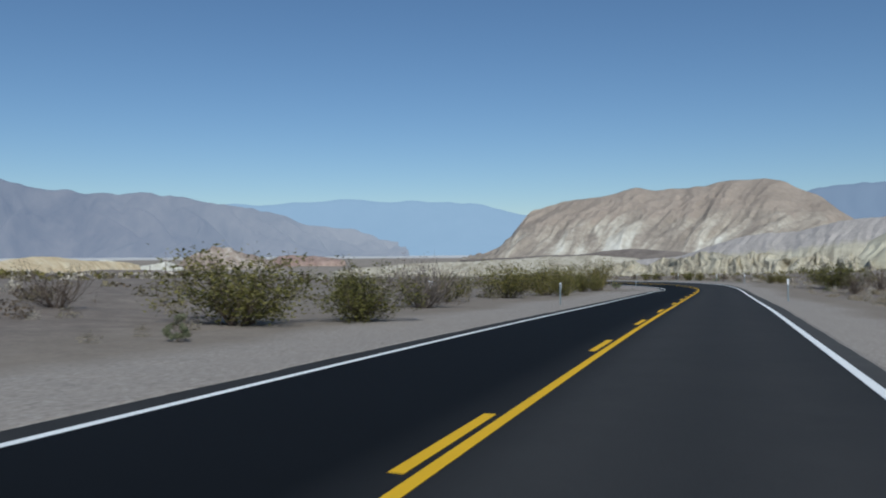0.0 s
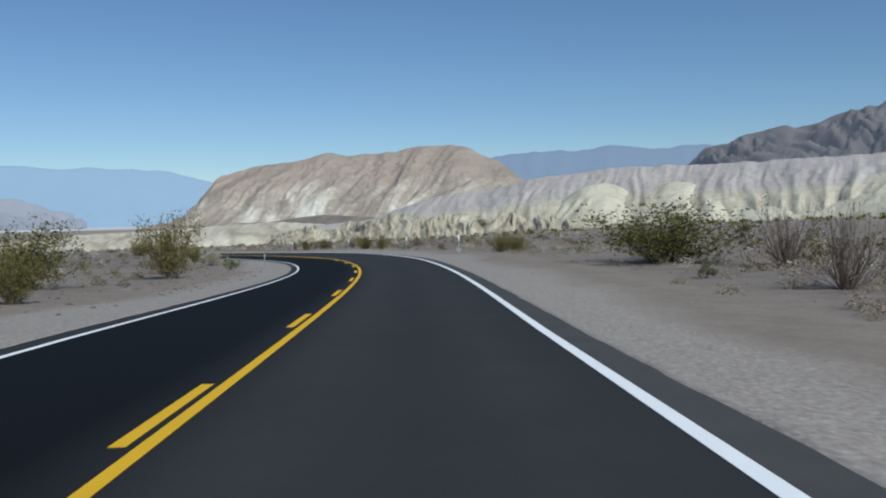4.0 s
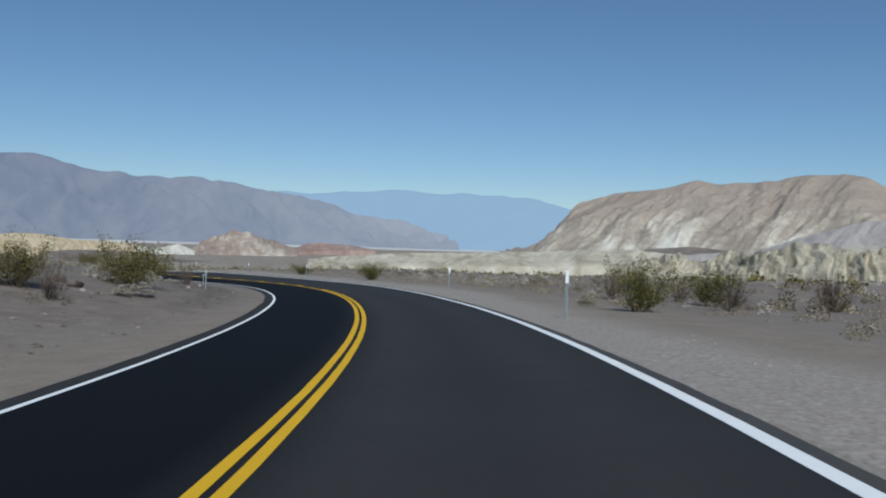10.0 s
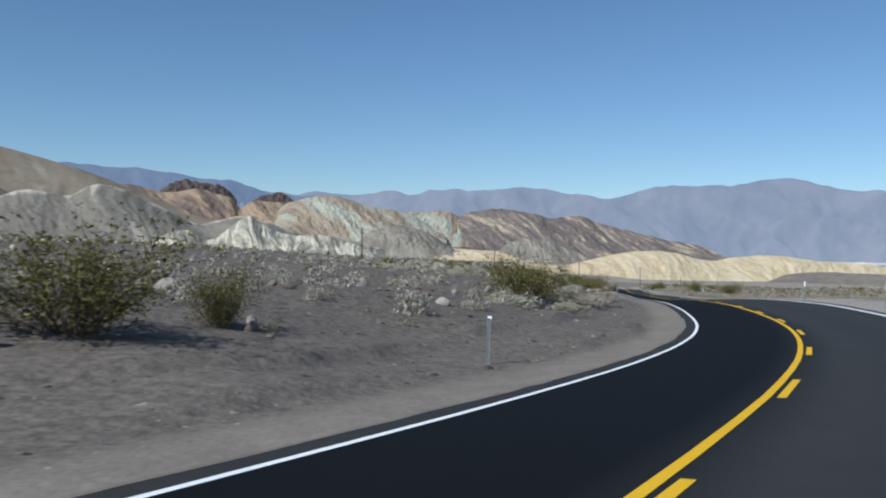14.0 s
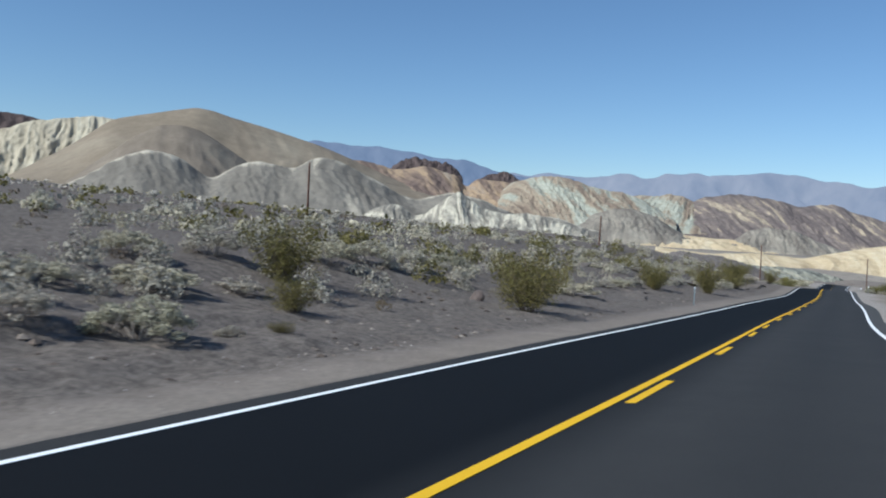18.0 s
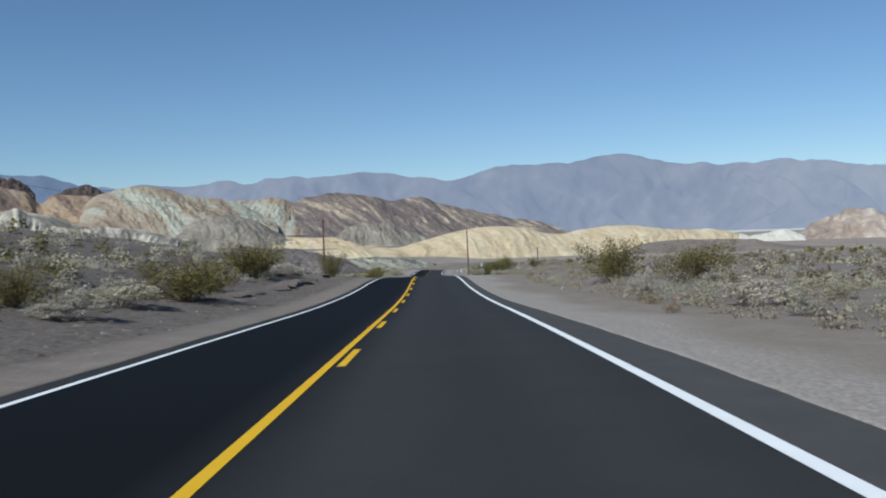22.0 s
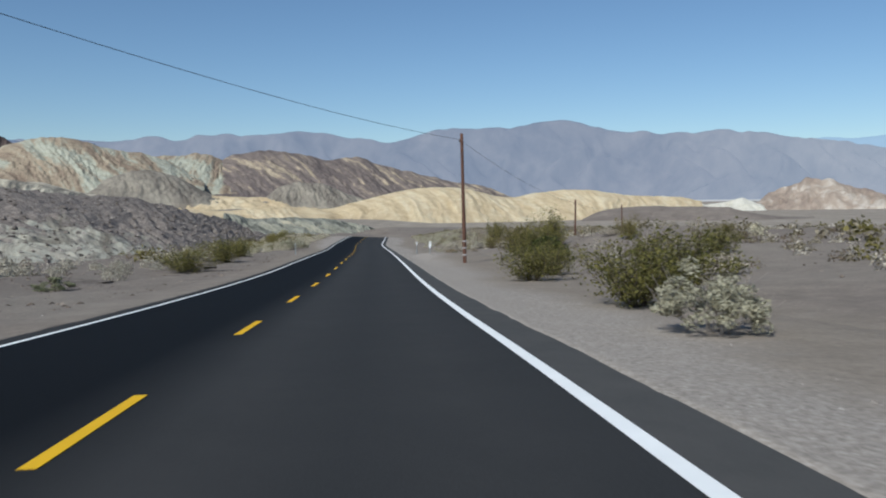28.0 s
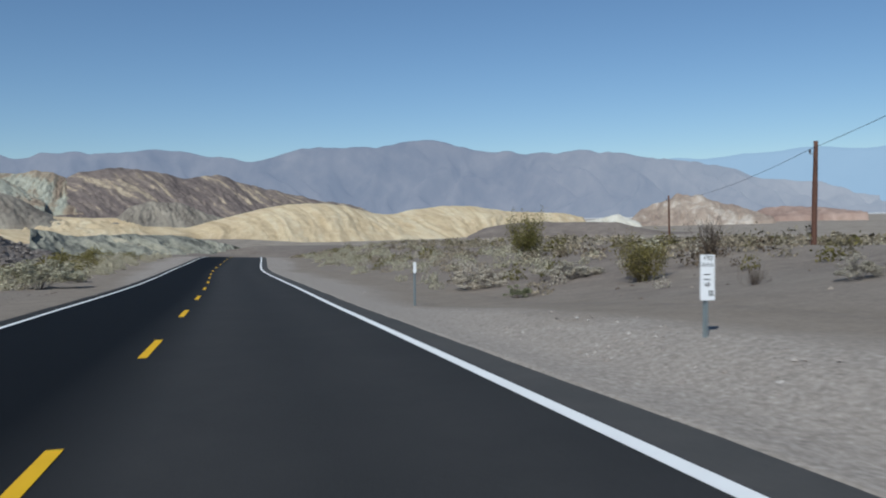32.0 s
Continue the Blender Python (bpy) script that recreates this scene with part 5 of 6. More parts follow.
WHITE_PAIR = (-10.8, 36.1)


# ---- plants ----
rng = np.random.default_rng(7)


def stems(n, height, spread, lean=0.9, seg=4, thick=0.012, kink=0.10, forks=2):
    """Branch lines from a common root: list of polylines (k, 3) with radii."""
    lines = []
    for _ in range(n):
        az, tilt = rng.uniform(0, 2 * np.pi), rng.uniform(0.06, 1.12) * lean
        d = np.array([math.cos(az) * math.sin(tilt) * spread, math.sin(az) * math.sin(tilt) * spread, math.cos(tilt)])
        length = height * rng.uniform(0.65, 1.1) / max(0.45, d[2])
        length = min(length, height * 1.35)
        p = np.array([math.cos(az) * 0.06, math.sin(az) * 0.06, -0.04])
        pts = [p]
        for k in range(seg):
            d = d + rng.normal(0, kink, 3) + (0, 0, 0.05)
            d /= np.linalg.norm(d)
            p = p + d * length / seg
            pts.append(p)
        lines.append((np.array(pts), thick))
        for _ in range(forks):
            k = rng.integers(1, seg)
            q, e = pts[k], d + rng.normal(0, 0.55, 3)
            e /= np.linalg.norm(e)
            e[2] = abs(e[2])
            sub = [q]
            for _ in range(2):
                q = q + e * length * rng.uniform(0.16, 0.26)
                e = e + rng.normal(0, 0.2, 3)
                e /= np.linalg.norm(e)
                sub.append(q)
            lines.append((np.array(sub), thick * 0.6))
    return lines


def fit_unit(lines, half=0.46, tall=0.95):
    """Scales branch lines to a width of one and a height of one."""
    p = np.concatenate([l for l, _ in lines])
    r, h = np.percentile(np.hypot(p[:, 0], p[:, 1]), 84), np.percentile(p[:, 2], 96)
    for l, _ in lines:
        l[:, :2] *= half / r
        far = np.hypot(l[:, 0], l[:, 1])
        l[:, :2] *= np.minimum(1, 0.56 / np.maximum(far, 1e-6))[:, None]
        l[:, 2] *= tall / h


def stem_mesh(name, lines, material):
    v, f = [], []
    for pts, r in lines:
        base = len(v)
        n = len(pts)
        for k, p in enumerate(pts):
            rr = r * (1 - 0.75 * k / (n - 1))
            for a in (0, 2.094, 4.189):
                v.append((p[0] + rr * math.cos(a), p[1] + rr * math.sin(a), p[2]))
        for k in range(n - 1):
            for a in range(3):
                b = (a + 1) % 3
                f.append((base + 3 * k + a, base + 3 * k + b, base + 3 * k + 3 + b, base + 3 * k + 3 + a))
    return mesh_from(name, v, f, material)


def leaf_mesh(name, places, size, material, upright=0.3, long=1.8, normals=None):
    """Small folded leaf clumps at the given places, each a quad of its own."""
    n = len(places)
    a = rng.normal(0, 1, (n, 3))
    a[:, 2] = np.abs(a[:, 2]) + upright
    if normals is not None:
        k = normals + rng.normal(0, 0.45, (n, 3))
        k /= np.linalg.norm(k, axis=1, keepdims=True)
        a = a - k * (a * k).sum(1, keepdims=True)
    a /= np.linalg.norm(a, axis=1, keepdims=True)
    b = np.cross(a, rng.normal(0, 1, (n, 3)) if normals is None else k)
    b /= np.linalg.norm(b, axis=1, keepdims=True)
    s = size * rng.uniform(0.55, 1.35, (n, 1))
    w = s / long
    p = np.asarray(places)
    v = np.stack([p - b * w * 0.5, p + a * s * 0.5 - b * w * 0.1, p + a * s + b * w * 0.15, p + a * s * 0.45 + b * w * 0.6], 1).reshape(-1, 3)
    return mesh_from(name, v, np.arange(4 * n).reshape(-1, 4), material)


def along(lines, n, lo, jitter):
    out = []
    for _ in range(n):
        pts, _r = lines[rng.integers(len(lines))]
        t = rng.uniform(lo, 1.0) * (len(pts) - 1)
        k = min(int(t), len(pts) - 2)
        out.append(pts[k] + (pts[k + 1] - pts[k]) * (t - k) + rng.normal(0, jitter, 3))
    out = np.array(out)
    out[:, 2] = np.maximum(out[:, 2], 0.015)
    return out


def dome_places(n, clumps, height, flat=1.0):
    """Leaves gathered in clumps over a rounded, uneven dome half a metre or so across at unit size."""
    out, ways = [], []
    for _ in range(clumps):
        az, r = rng.uniform(0, 2 * np.pi), math.sqrt(rng.uniform(0, 1)) * 0.46
        top = height * (1 - (r / 0.52) ** 2) ** 0.5 * rng.uniform(0.62, 1.05)
        c = np.array([math.cos(az) * r, math.sin(az) * r, top * rng.uniform(0.45, 0.95)])
        m = max(1, n // clumps)
        q = rng.normal(0, 1, (m, 3))
        q /= np.linalg.norm(q, axis=1, keepdims=True)
        out.append(c + q * np.array([0.085, 0.085, 0.085 * flat]) * rng.uniform(0.7, 1.0, (m, 1)))
        ways.append(q)
    out = np.concatenate(out)
    out[:, 2] = np.maximum(out[:, 2], 0.01)
    return out, np.concatenate(ways)


def shrub(kind, label, category, group, build):
    """A shrub at unit width and height: an Empty with stem and leaf parts."""
    root = tagged(new(kind), label, category, group)
    for name, me, tag in build():
        part(name, me, root, tag)
    return root


def creosote_parts(leaf, stem, n=28, leaves=2300, lo=0.42):
    def build():
        lines = stems(n, 0.92, 1.0, 0.95, 4, 0.006, 0.12, 3)
        fit_unit(lines)
        yield "stem", stem_mesh("stem", lines, stem), ""
        yield "foliage", leaf_mesh("foliage", along(lines, leaves, lo, 0.055), 0.047, leaf), ""
    return build


def saltbush_parts(leaf, stem, leaves=2600, clumps=34):
    def build():
        lines = stems(16, 0.8, 1.2, 1.1, 3, 0.008, 0.16, 2)
        fit_unit(lines, 0.4, 0.8)
        places, ways = dome_places(leaves, clumps, 0.95)
        yield "stem", stem_mesh("stem", lines, stem), ""
        yield "foliage", leaf_mesh("foliage", places, 0.044, leaf, 0.5, 1.1, ways), ""
    return build


def twig_parts(stem, leaf=None, n=46, leaves=700):
    def build():
        lines = stems(n, 0.9, 1.15, 1.05, 4, 0.008, 0.20, 4)
        fit_unit(lines)
        yield "stem", stem_mesh("stem", lines, stem), ""
        if leaf:
            yield "foliage", leaf_mesh("foliage", along(lines, leaves, 0.3, 0.03), 0.035, leaf), ""
    return build


def plant_all(places, variants, sink=0.03, wide=1.0, tall=1.05):
    for i, (x, y, w, h) in enumerate(places):
        ob = variants[i % len(variants)]
        turn = (i * 137.5) % 360
        m = Matrix.LocRotScale((x, y, ground_at(x, y) - sink), Euler((0, 0, radians(turn))), None)
        ob2 = ob if i < len(variants) else copy_thing(ob, m)
        ob2.matrix_basis = m
        w, h = max(w * wide, 0.35), max(h * tall, 0.2)
        ob2.scale = (w, w * (0.85 + 0.3 * ((i * 0.618) % 1)), h)


plant_all(CREOSOTE, [shrub("creosote_bush", "leafy dark green creosote bush on dry soil", "bush", "creosote bushes", creosote_parts(CREOSOTE_LEAF, TWIG, 40, 4800, 0.14)) for _ in range(5)])
plant_all(OLIVE, [shrub("olive_desert_bush", "sparse yellow-olive desert bush on stony ground", "bush", "olive bushes", creosote_parts(OLIVE_LEAF, TWIG, 38, 4600, 0.16)) for _ in range(5)], 0.03, 1.15, 1.2)
plant_all(SALTBUSH, [shrub("saltbush", "pale silvery rounded saltbush on stony ground", "bush", "saltbushes", saltbush_parts(BLEACHED_LEAF if k % 2 else SALT_LEAF, PALE_TWIG, 4000, 60)) for k in range(6)], 0.03, 1.2, 1.2)
plant_all(GREYGREEN, [shrub("grey_green_shrub", "small grey-green shrub beside the shoulder", "bush", "grey-green shrubs", saltbush_parts(GREENISH_LEAF, TWIG, 2600, 24)) for _ in range(2)])
plant_all(EVERGREEN, [shrub("evergreen_bush", "dense dark green rounded bush on bare soil", "bush", "", saltbush_parts(EVERGREEN_LEAF, TWIG, 6500, 70))], 0.03, 1.1, 1.35)
plant_all(DRYBUSH, [shrub("dry_bush", "leafless brown dry bush", "bush", "dry bushes", twig_parts(TWIG, BROWN_LEAF)) for _ in range(4)])
plant_all(DEADBUSH, [shrub("dead_bush", "weathered dead bush of bare crossing branches", "bush", "dead bushes", twig_parts(GREY_TWIG, BROWN_LEAF, 95, 900))], 0.03, 1.1, 1.4)
plant_all(STRAWTUFT, [shrub("straw_tuft", "dry straw-coloured grass tuft", "grass", "straw tufts", saltbush_parts(STRAW, PALE_TWIG, 1500, 26)) for _ in range(2)])


# ---- rocks ----
def rock_mesh(name, seed, material):
    bm = bmesh.new()
    bmesh.ops.create_icosphere(bm, subdivisions=2, radius=0.5)
    for v in bm.verts:
        n = noise.noise(v.co * 2.1 + Vector((seed * 7.3, seed, 0))) * 0.28 + noise.noise(v.co * 5.0 + Vector((seed, 3, seed))) * 0.10
        v.co = v.co * (1 + n)
        for ax in (Vector((0.8, 0.3, 0.5)), Vector((-0.5, 0.8, 0.3)), Vector((0.1, -0.7, 0.7))):
            k = v.co.dot(ax.normalized()) - 0.40
            if k > 0:
                v.co -= ax.normalized() * k
    return from_bmesh(name, bm, material)


ROCK_MESHES = [rock_mesh("rock", k, ROCK if k % 3 else PALE_ROCK) for k in range(6)]


def rock(x, y, w, h, k):
    ob = tagged(new("rock", ROCK_MESHES[k % 6]), "weathered brown desert rock half sunk in soil", "rock", "rocks beside the road")
    ob.matrix_basis = Matrix.LocRotScale((x, y, ground_at(x, y) + h * 0.28), Euler((0.2 * k, 0.1 * k, 1.9 * k)), (w * 1.1, w * 0.9, h))


for k, (x, y, w, h) in enumerate(ROCKS):
    rock(x, y, min(w, 0.5), min(h, 0.7 * w, 0.35), k)
for k in range(70):
    # loose rocks on the slope inside the bend
    s, d = 158 + 70 * ((k * 0.618) % 1), -9.0 - 14 * ((k * 0.414) % 1) ** 1.3
    x, y, _z = on_road(s, d)
    rock(float(x), float(y), 0.22 + 0.5 * ((k * 0.733) % 1) ** 3, 0.16 + 0.2 * ((k * 0.733) % 1) ** 3, k)


# ---- uncountable scrub, stones and gravel ----
def scatter(count, s_range, d_range, seed, side=0, bias=1.0):
    g = np.random.default_rng(seed)
    s = g.uniform(*s_range, count)
    d = d_range[0] + (d_range[1] - d_range[0]) * g.uniform(0, 1, count) ** bias
    sg = np.where(g.uniform(0, 1, count) < 0.5, -1, 1) if side == 0 else np.full(count, side)
    p = on_road(s, sg * d)
    z, _s, dd = ground_height(p[:, 0], p[:, 1])
    ok = np.abs(dd) > d_range[0] * 0.9
    return np.stack([p[:, 0], p[:, 1], z, np.abs(dd)], 1)[ok], g


def scrub(name, label, places, g, material, size, leaves=60, leaf=0.09, tall=0.75):
    """Low shrubs joined into one object of small leaf clumps; those far from the road have fewer and larger ones."""
    verts = []
    off = places[:, 3] if leaves > 20 else places[:, 3] * 0 + 15
    for pick, n_leaf, grow in ((off < 14, int(leaves * 1.9), 0.68), ((off >= 14) & (off < 23), int(leaves * 0.85), 1.0), (off >= 23, max(8, int(leaves * 0.25)), 1.85)):
        at = places[pick, :3]
        n = len(at)
        if not n:
            continue
        sz = g.uniform(0.45, 1.25, n) * size
        k = g.normal(0, 1, (n, n_leaf, 3))
        k[..., 2] = np.abs(k[..., 2])
        k /= np.linalg.norm(k, axis=2, keepdims=True)
        turn = g.uniform(0, 6.28, (n, 1, 3))
        lump = 0.82 + 0.30 * np.sin(k[..., :1] * 6 + turn[..., :1]) * np.sin(k[..., 1:2] * 6 + turn[..., 1:2]) + 0.14 * np.sin(k[..., 2:] * 9 + turn[..., 2:])
        q = k * lump * np.array([0.58, 0.58, tall]) * sz[:, None, None] * g.uniform(0.8, 1.0, (n, n_leaf, 1))
        c = (at[:, None] + q).reshape(-1, 3)
        m = len(c)
        k = k.reshape(-1, 3) + g.normal(0, 0.6, (m, 3))
        k /= np.linalg.norm(k, axis=1, keepdims=True)
        a = g.normal(0, 1, (m, 3)) + (0, 0, 0.5)
        a -= k * (a * k).sum(1, keepdims=True)
        a /= np.linalg.norm(a, axis=1, keepdims=True)
        b = np.cross(k, a)
        w = leaf * grow * np.repeat(sz, n_leaf)[:, None] * g.uniform(0.6, 1.4, (m, 1))
        verts.append(np.stack([c - b * w * 0.5, c + a * w * 0.55, c + b * w * 0.5, c - a * w * 0.45], 1).reshape(-1, 3))
    v = np.concatenate(verts)
    tagged(new(name, mesh_from(name, v, np.arange(len(v)).reshape(-1, 4), material)), label, "scrub", kind="stuff")


def gravel(name, label, places, g, material, lo, hi, flat=0.6):
    """Loose stones joined into one object: each an uneven eight-sided pebble."""
    places = places[:, :3]
    n = len(places)
    base = np.array([(1, 0, 0), (0, 1, 0), (-1, 0, 0), (0, -1, 0), (0, 0, 1), (0, 0, -0.6)], float)
    sz = lo + (hi - lo) * g.uniform(0, 1, n) ** 3
    v = base[None] * g.uniform(0.6, 1.3, (n, 6, 1)) * sz[:, None, None] * np.array([1, 1, flat])
    ang = g.uniform(0, 6.28, n)
    c, s = np.cos(ang)[:, None], np.sin(ang)[:, None]
    v = np.stack([v[..., 0] * c - v[..., 1] * s, v[..., 0] * s + v[..., 1] * c, v[..., 2]], -1) + places[:, None]
    f = np.array([(0, 1, 4), (1, 2, 4), (2, 3, 4), (3, 0, 4), (1, 0, 5), (2, 1, 5), (3, 2, 5), (0, 3, 5)])
    f = (f[None] + 6 * np.arange(n)[:, None, None]).reshape(-1, 3)
    tagged(new(name, mesh_from(name, v.reshape(-1, 3), f, material)), label, "stones", kind="stuff")


def stone_material(name, stops):
    m, n, l, b = node_material(name, 0.95, 0.1)
    geo = n.new("ShaderNodeNewGeometry")
    col = ramp(m.node_tree, geo.outputs["Random Per Island"], stops)
    grain = ramp(m.node_tree, noise_node(m.node_tree, 40, 3), [(0.3, (0.75, 0.75, 0.75)), (0.7, (1.1, 1.1, 1.1))])
    l.new(mix(m.node_tree, 1.0, col, grain, "MULTIPLY"), b.inputs["Base Color"])
    return m


PEBBLES = stone_material("pale_pebbles", [(0.0, (0.265, 0.228, 0.20)), (0.6, (0.37, 0.324, 0.286)), (1.0, (0.52, 0.475, 0.43))])
RUBBLE = stone_material("hill_rubble", [(0.0, (0.112, 0.0938, 0.0825)), (0.6, (0.217, 0.186, 0.164)), (1.0, (0.345, 0.304, 0.27))])
STONES = stone_material("dark_stones", [(0.0, (0.06, 0.048, 0.0405)), (0.6, (0.17, 0.135, 0.11)), (1.0, (0.34, 0.29, 0.239))])
for side, k, where in ((1, 1.0, "over the plain"), (-1, 0.55, "on the stony slope")):
    p, g = scatter(int(1250 * k), (-40, 560), (11, 70), 31 + side, side, 1.15)
    scrub("bleached_scrub", "low bleached grey-tan scrub " + where, p, g, BLEACHED_LEAF, 0.68, 100, 0.11)
    p, g = scatter(int(800 * k), (-40, 560), (12, 70), 33 + side, side, 1.15)
    scrub("brown_scrub", "low dry brown scrub " + where, p, g, BROWN_LEAF, 0.72, 100, 0.11)
    p, g = scatter(int(420 * k), (-40, 640), (14, 90), 35 + side, side, 1.1)
    scrub("green_scrub", "scattered green desert scrub " + where, p, g, OLIVE_LEAF, 1.15, 170, 0.09)
    p, g = scatter(int(6500 * k), (-60, 760), (70, 330), 37 + side, side, 1.2)
    scrub("far_scrub", "distant tan scrub dotting the flats", p, g, BLEACHED_LEAF, 1.05, 10, 0.45, 0.6)
    p, g = scatter(int(5200 * k), (-60, 760), (60, 330), 39 + side, side, 1.3)
    scrub("far_green_scrub", "distant olive scrub dotting the flats", p, g, OLIVE_LEAF, 1.2, 10, 0.45, 0.65)
p, g = scatter(760, (165, 430), (9.0, 52), 51, -1, 1.25)
scrub("saltbush_scrub", "pale rounded saltbushes scattered over the stony slope", p, g, BLEACHED_LEAF, 0.95, 280, 0.095, 0.68)
p, g = scatter(230, (250, 470), (17, 70), 52, 1, 1.1)
scrub("saltbush_scrub", "pale rounded saltbushes scattered over the plain", p, g, SALT_LEAF, 0.9, 320, 0.09, 0.70)
p, g = scatter(1100, (215, 540), (16, 64), 53, 1, 1.1)
scrub("dry_olive_scrub", "dry olive-tan scrub dotting the plain", p, g, DRY_OLIVE_LEAF, 0.85, 130, 0.10, 0.65)
p, g = scatter(420, (-20, 215), (12, 50), 54, 1, 1.1)
scrub("dry_olive_scrub", "dry olive-tan scrub beside the bend", p, g, DRY_OLIVE_LEAF, 0.75, 110, 0.11, 0.6)
p, g = scatter(420, (-10, 150), (10, 60), 55, -1, 1.2)
scrub("dry_olive_scrub", "dry tan scrub on the flat inside the bend", p, g, DRY_OLIVE_LEAF, 0.85, 100, 0.12, 0.6)
p, g = scatter(1200, (20, 255), (8.6, 30), 56, 1, 1.15)
scrub("tan_scrub", "dense low tan dry scrub beyond the gravel shoulder", p, g, TAN_LEAF, 0.58, 110, 0.092, 0.5)
p, g = scatter(1100, (250, 372), (8.2, 40), 58, 1, 1.2)
scrub("tan_scrub", "dense tan and straw scrub beside the straight", p, g, TAN_LEAF, 0.85, 125, 0.082, 0.52)
p, g = scatter(420, (250, 372), (8.8, 40), 59, 1, 1.2)
scrub("saltbush_scrub", "pale yellowish saltbushes beside the straight", p, g, SALT_LEAF, 0.85, 240, 0.08, 0.62)
p, g = scatter(900, (449, 640), (9.5, 75), 60, 1, 1.15)
scrub("tan_scrub", "low tan and straw scrub past the mile marker", p, g, TAN_LEAF, 1.0, 110, 0.10, 0.55)
p, g = scatter(380, (452, 640), (10, 75), 61, 1, 1.1)
scrub("olive_scrub", "dry olive-green scrub past the mile marker", p, g, OLIVE_LEAF, 1.0, 120, 0.10, 0.65)
p, g = scatter(260, (434, 540), (17, 45), 63, 1, 1.1)
scrub("tan_scrub", "straw-coloured scrub on the rise by the pole line", p, g, TAN_LEAF, 1.15, 120, 0.09, 0.6)
p, g = scatter(150, (454, 540), (8.5, 18), 64, 1, 1.0)
scrub("saltbush_scrub", "pale saltbushes past the mile marker", p, g, SALT_LEAF, 1.0, 200, 0.09, 0.6)
p, g = scatter(170, (440, 530), (6.6, 16), 65, -1, 1.0)
scrub("saltbush_scrub", "pale saltbushes along the foot of the stony hill", p, g, SALT_LEAF, 1.1, 240, 0.09, 0.65)
p, g = scatter(45, (436, 530), (8.5, 15), 66, -1, 1.0)
scrub("olive_scrub", "olive scrub along the foot of the stony hill", p, g, OLIVE_LEAF, 1.9, 260, 0.08, 0.6)
p, g = scatter(230, (258, 352), (9.0, 34), 67, -1, 1.1)
scrub("saltbush_scrub", "pale yellowish saltbushes on the slope beside the straight", p, g, SALT_LEAF, 0.95, 190, 0.09, 0.6)
p, g = scatter(110, (258, 352), (9.5, 34), 68, -1, 1.1)
scrub("olive_scrub", "olive scrub on the slope beside the straight", p, g, OLIVE_LEAF, 1.3, 190, 0.085, 0.65)
p, g = scatter(320, (368, 452), (19, 80), 69, 1, 1.1)
scrub("tan_scrub", "low straw-coloured scrub on the open plain", p, g, TAN_LEAF, 0.95, 110, 0.10, 0.55)
p, g = scatter(700, (-10, 330), (8.6, 45), 57, -1, 1.3)
scrub("tan_scrub", "low tan dry scrub on the stony slope", p, g, TAN_LEAF, 0.5, 110, 0.085, 0.5)
p, g = scatter(20000, (-5, 480), (4.0, 6.6), 44, 1, 1.3)
gravel("verge_gravel", "pale crushed stones beside the asphalt", p, g, PEBBLES, 0.012, 0.055)
p, g = scatter(14000, (-5, 480), (4.3, 7.2), 41, 0, 1.6)
gravel("shoulder_gravel", "pale crushed gravel along the road shoulders", p, g, PEBBLES, 0.009, 0.036)
p, g = scatter(25000, (60, 460), (5.0, 45), 42, -1, 1.7)
gravel("slope_stones", "dark desert stones strewn over the slope", p, g, STONES, 0.02, 0.15, 0.42)
g = np.random.default_rng(62)
rows = np.empty(len(HILL.data.vertices) * 3)
HILL.data.vertices.foreach_get("co", rows)
p = rows.reshape(-1, 3)[g.integers(0, len(rows) // 3, 7000)] + g.normal(0, 0.08, (7000, 3)) * (1, 1, 0.2)
gravel("hill_stones", "brown and grey rubble lying on the stony hill", p, g, RUBBLE, 0.05, 0.38)
p, g = scatter(8000, (-5, 460), (9.5, 60), 43, 1, 1.5)
gravel("plain_stones", "brown and grey stones strewn over the plain", p, g, STONES, 0.02, 0.11)


# ---- roadside furniture ----
def box(bm, x0, x1, y0, y1, z0, z1, bevel=0.0):
    r = bmesh.ops.create_cube(bm, size=1.0, matrix=Matrix.LocRotScale(((x0 + x1) / 2, (y0 + y1) / 2, (z0 + z1) / 2), None, (x1 - x0, y1 - y0, z1 - z0)))
    if bevel:
        es = {e for v in r["verts"] for e in v.link_edges}
        bmesh.ops.bevel(bm, geom=list(es), offset=bevel, segments=2, affect="EDGES", profile=0.6)


def channel_post(height):
    """A hat-section galvanised steel post, open to the back."""
    sec = [(-0.045, 0.0), (-0.026, 0.0), (-0.018, -0.030), (0.018, -0.030), (0.026, 0.0), (0.045, 0.0), (0.045, 0.004), (0.023, 0.004), (0.015, -0.026), (-0.015, -0.026), (-0.023, 0.004), (-0.045, 0.004)]
    n = len(sec)
    v = [(0.72 * x, 0.85 * y, z) for z in (-0.25, height) for x, y in sec]
    bm = bmesh.new()
    bv = [bm.verts.new(c) for c in v]
    for i in range(n):
        j = (i + 1) % n
        bm.faces.new((bv[i], bv[j], bv[n + j], bv[n + i]))
    bm.faces.new(bv[n:]), bm.faces.new(bv[n - 1::-1])
    return from_bmesh("post", bm, STEEL)


def plate_mesh(w, z0, z1, material, y=-0.034, thick=0.004):
    bm = bmesh.new()
    box(bm, -w / 2, w / 2, y - thick, y, z0, z1, 0.0015)
    return from_bmesh("reflector_plate", bm, material)


POST_MESH, POST_PLATE = channel_post(1.12), plate_mesh(0.082, 0.87, 1.16, PLATE, -0.029)


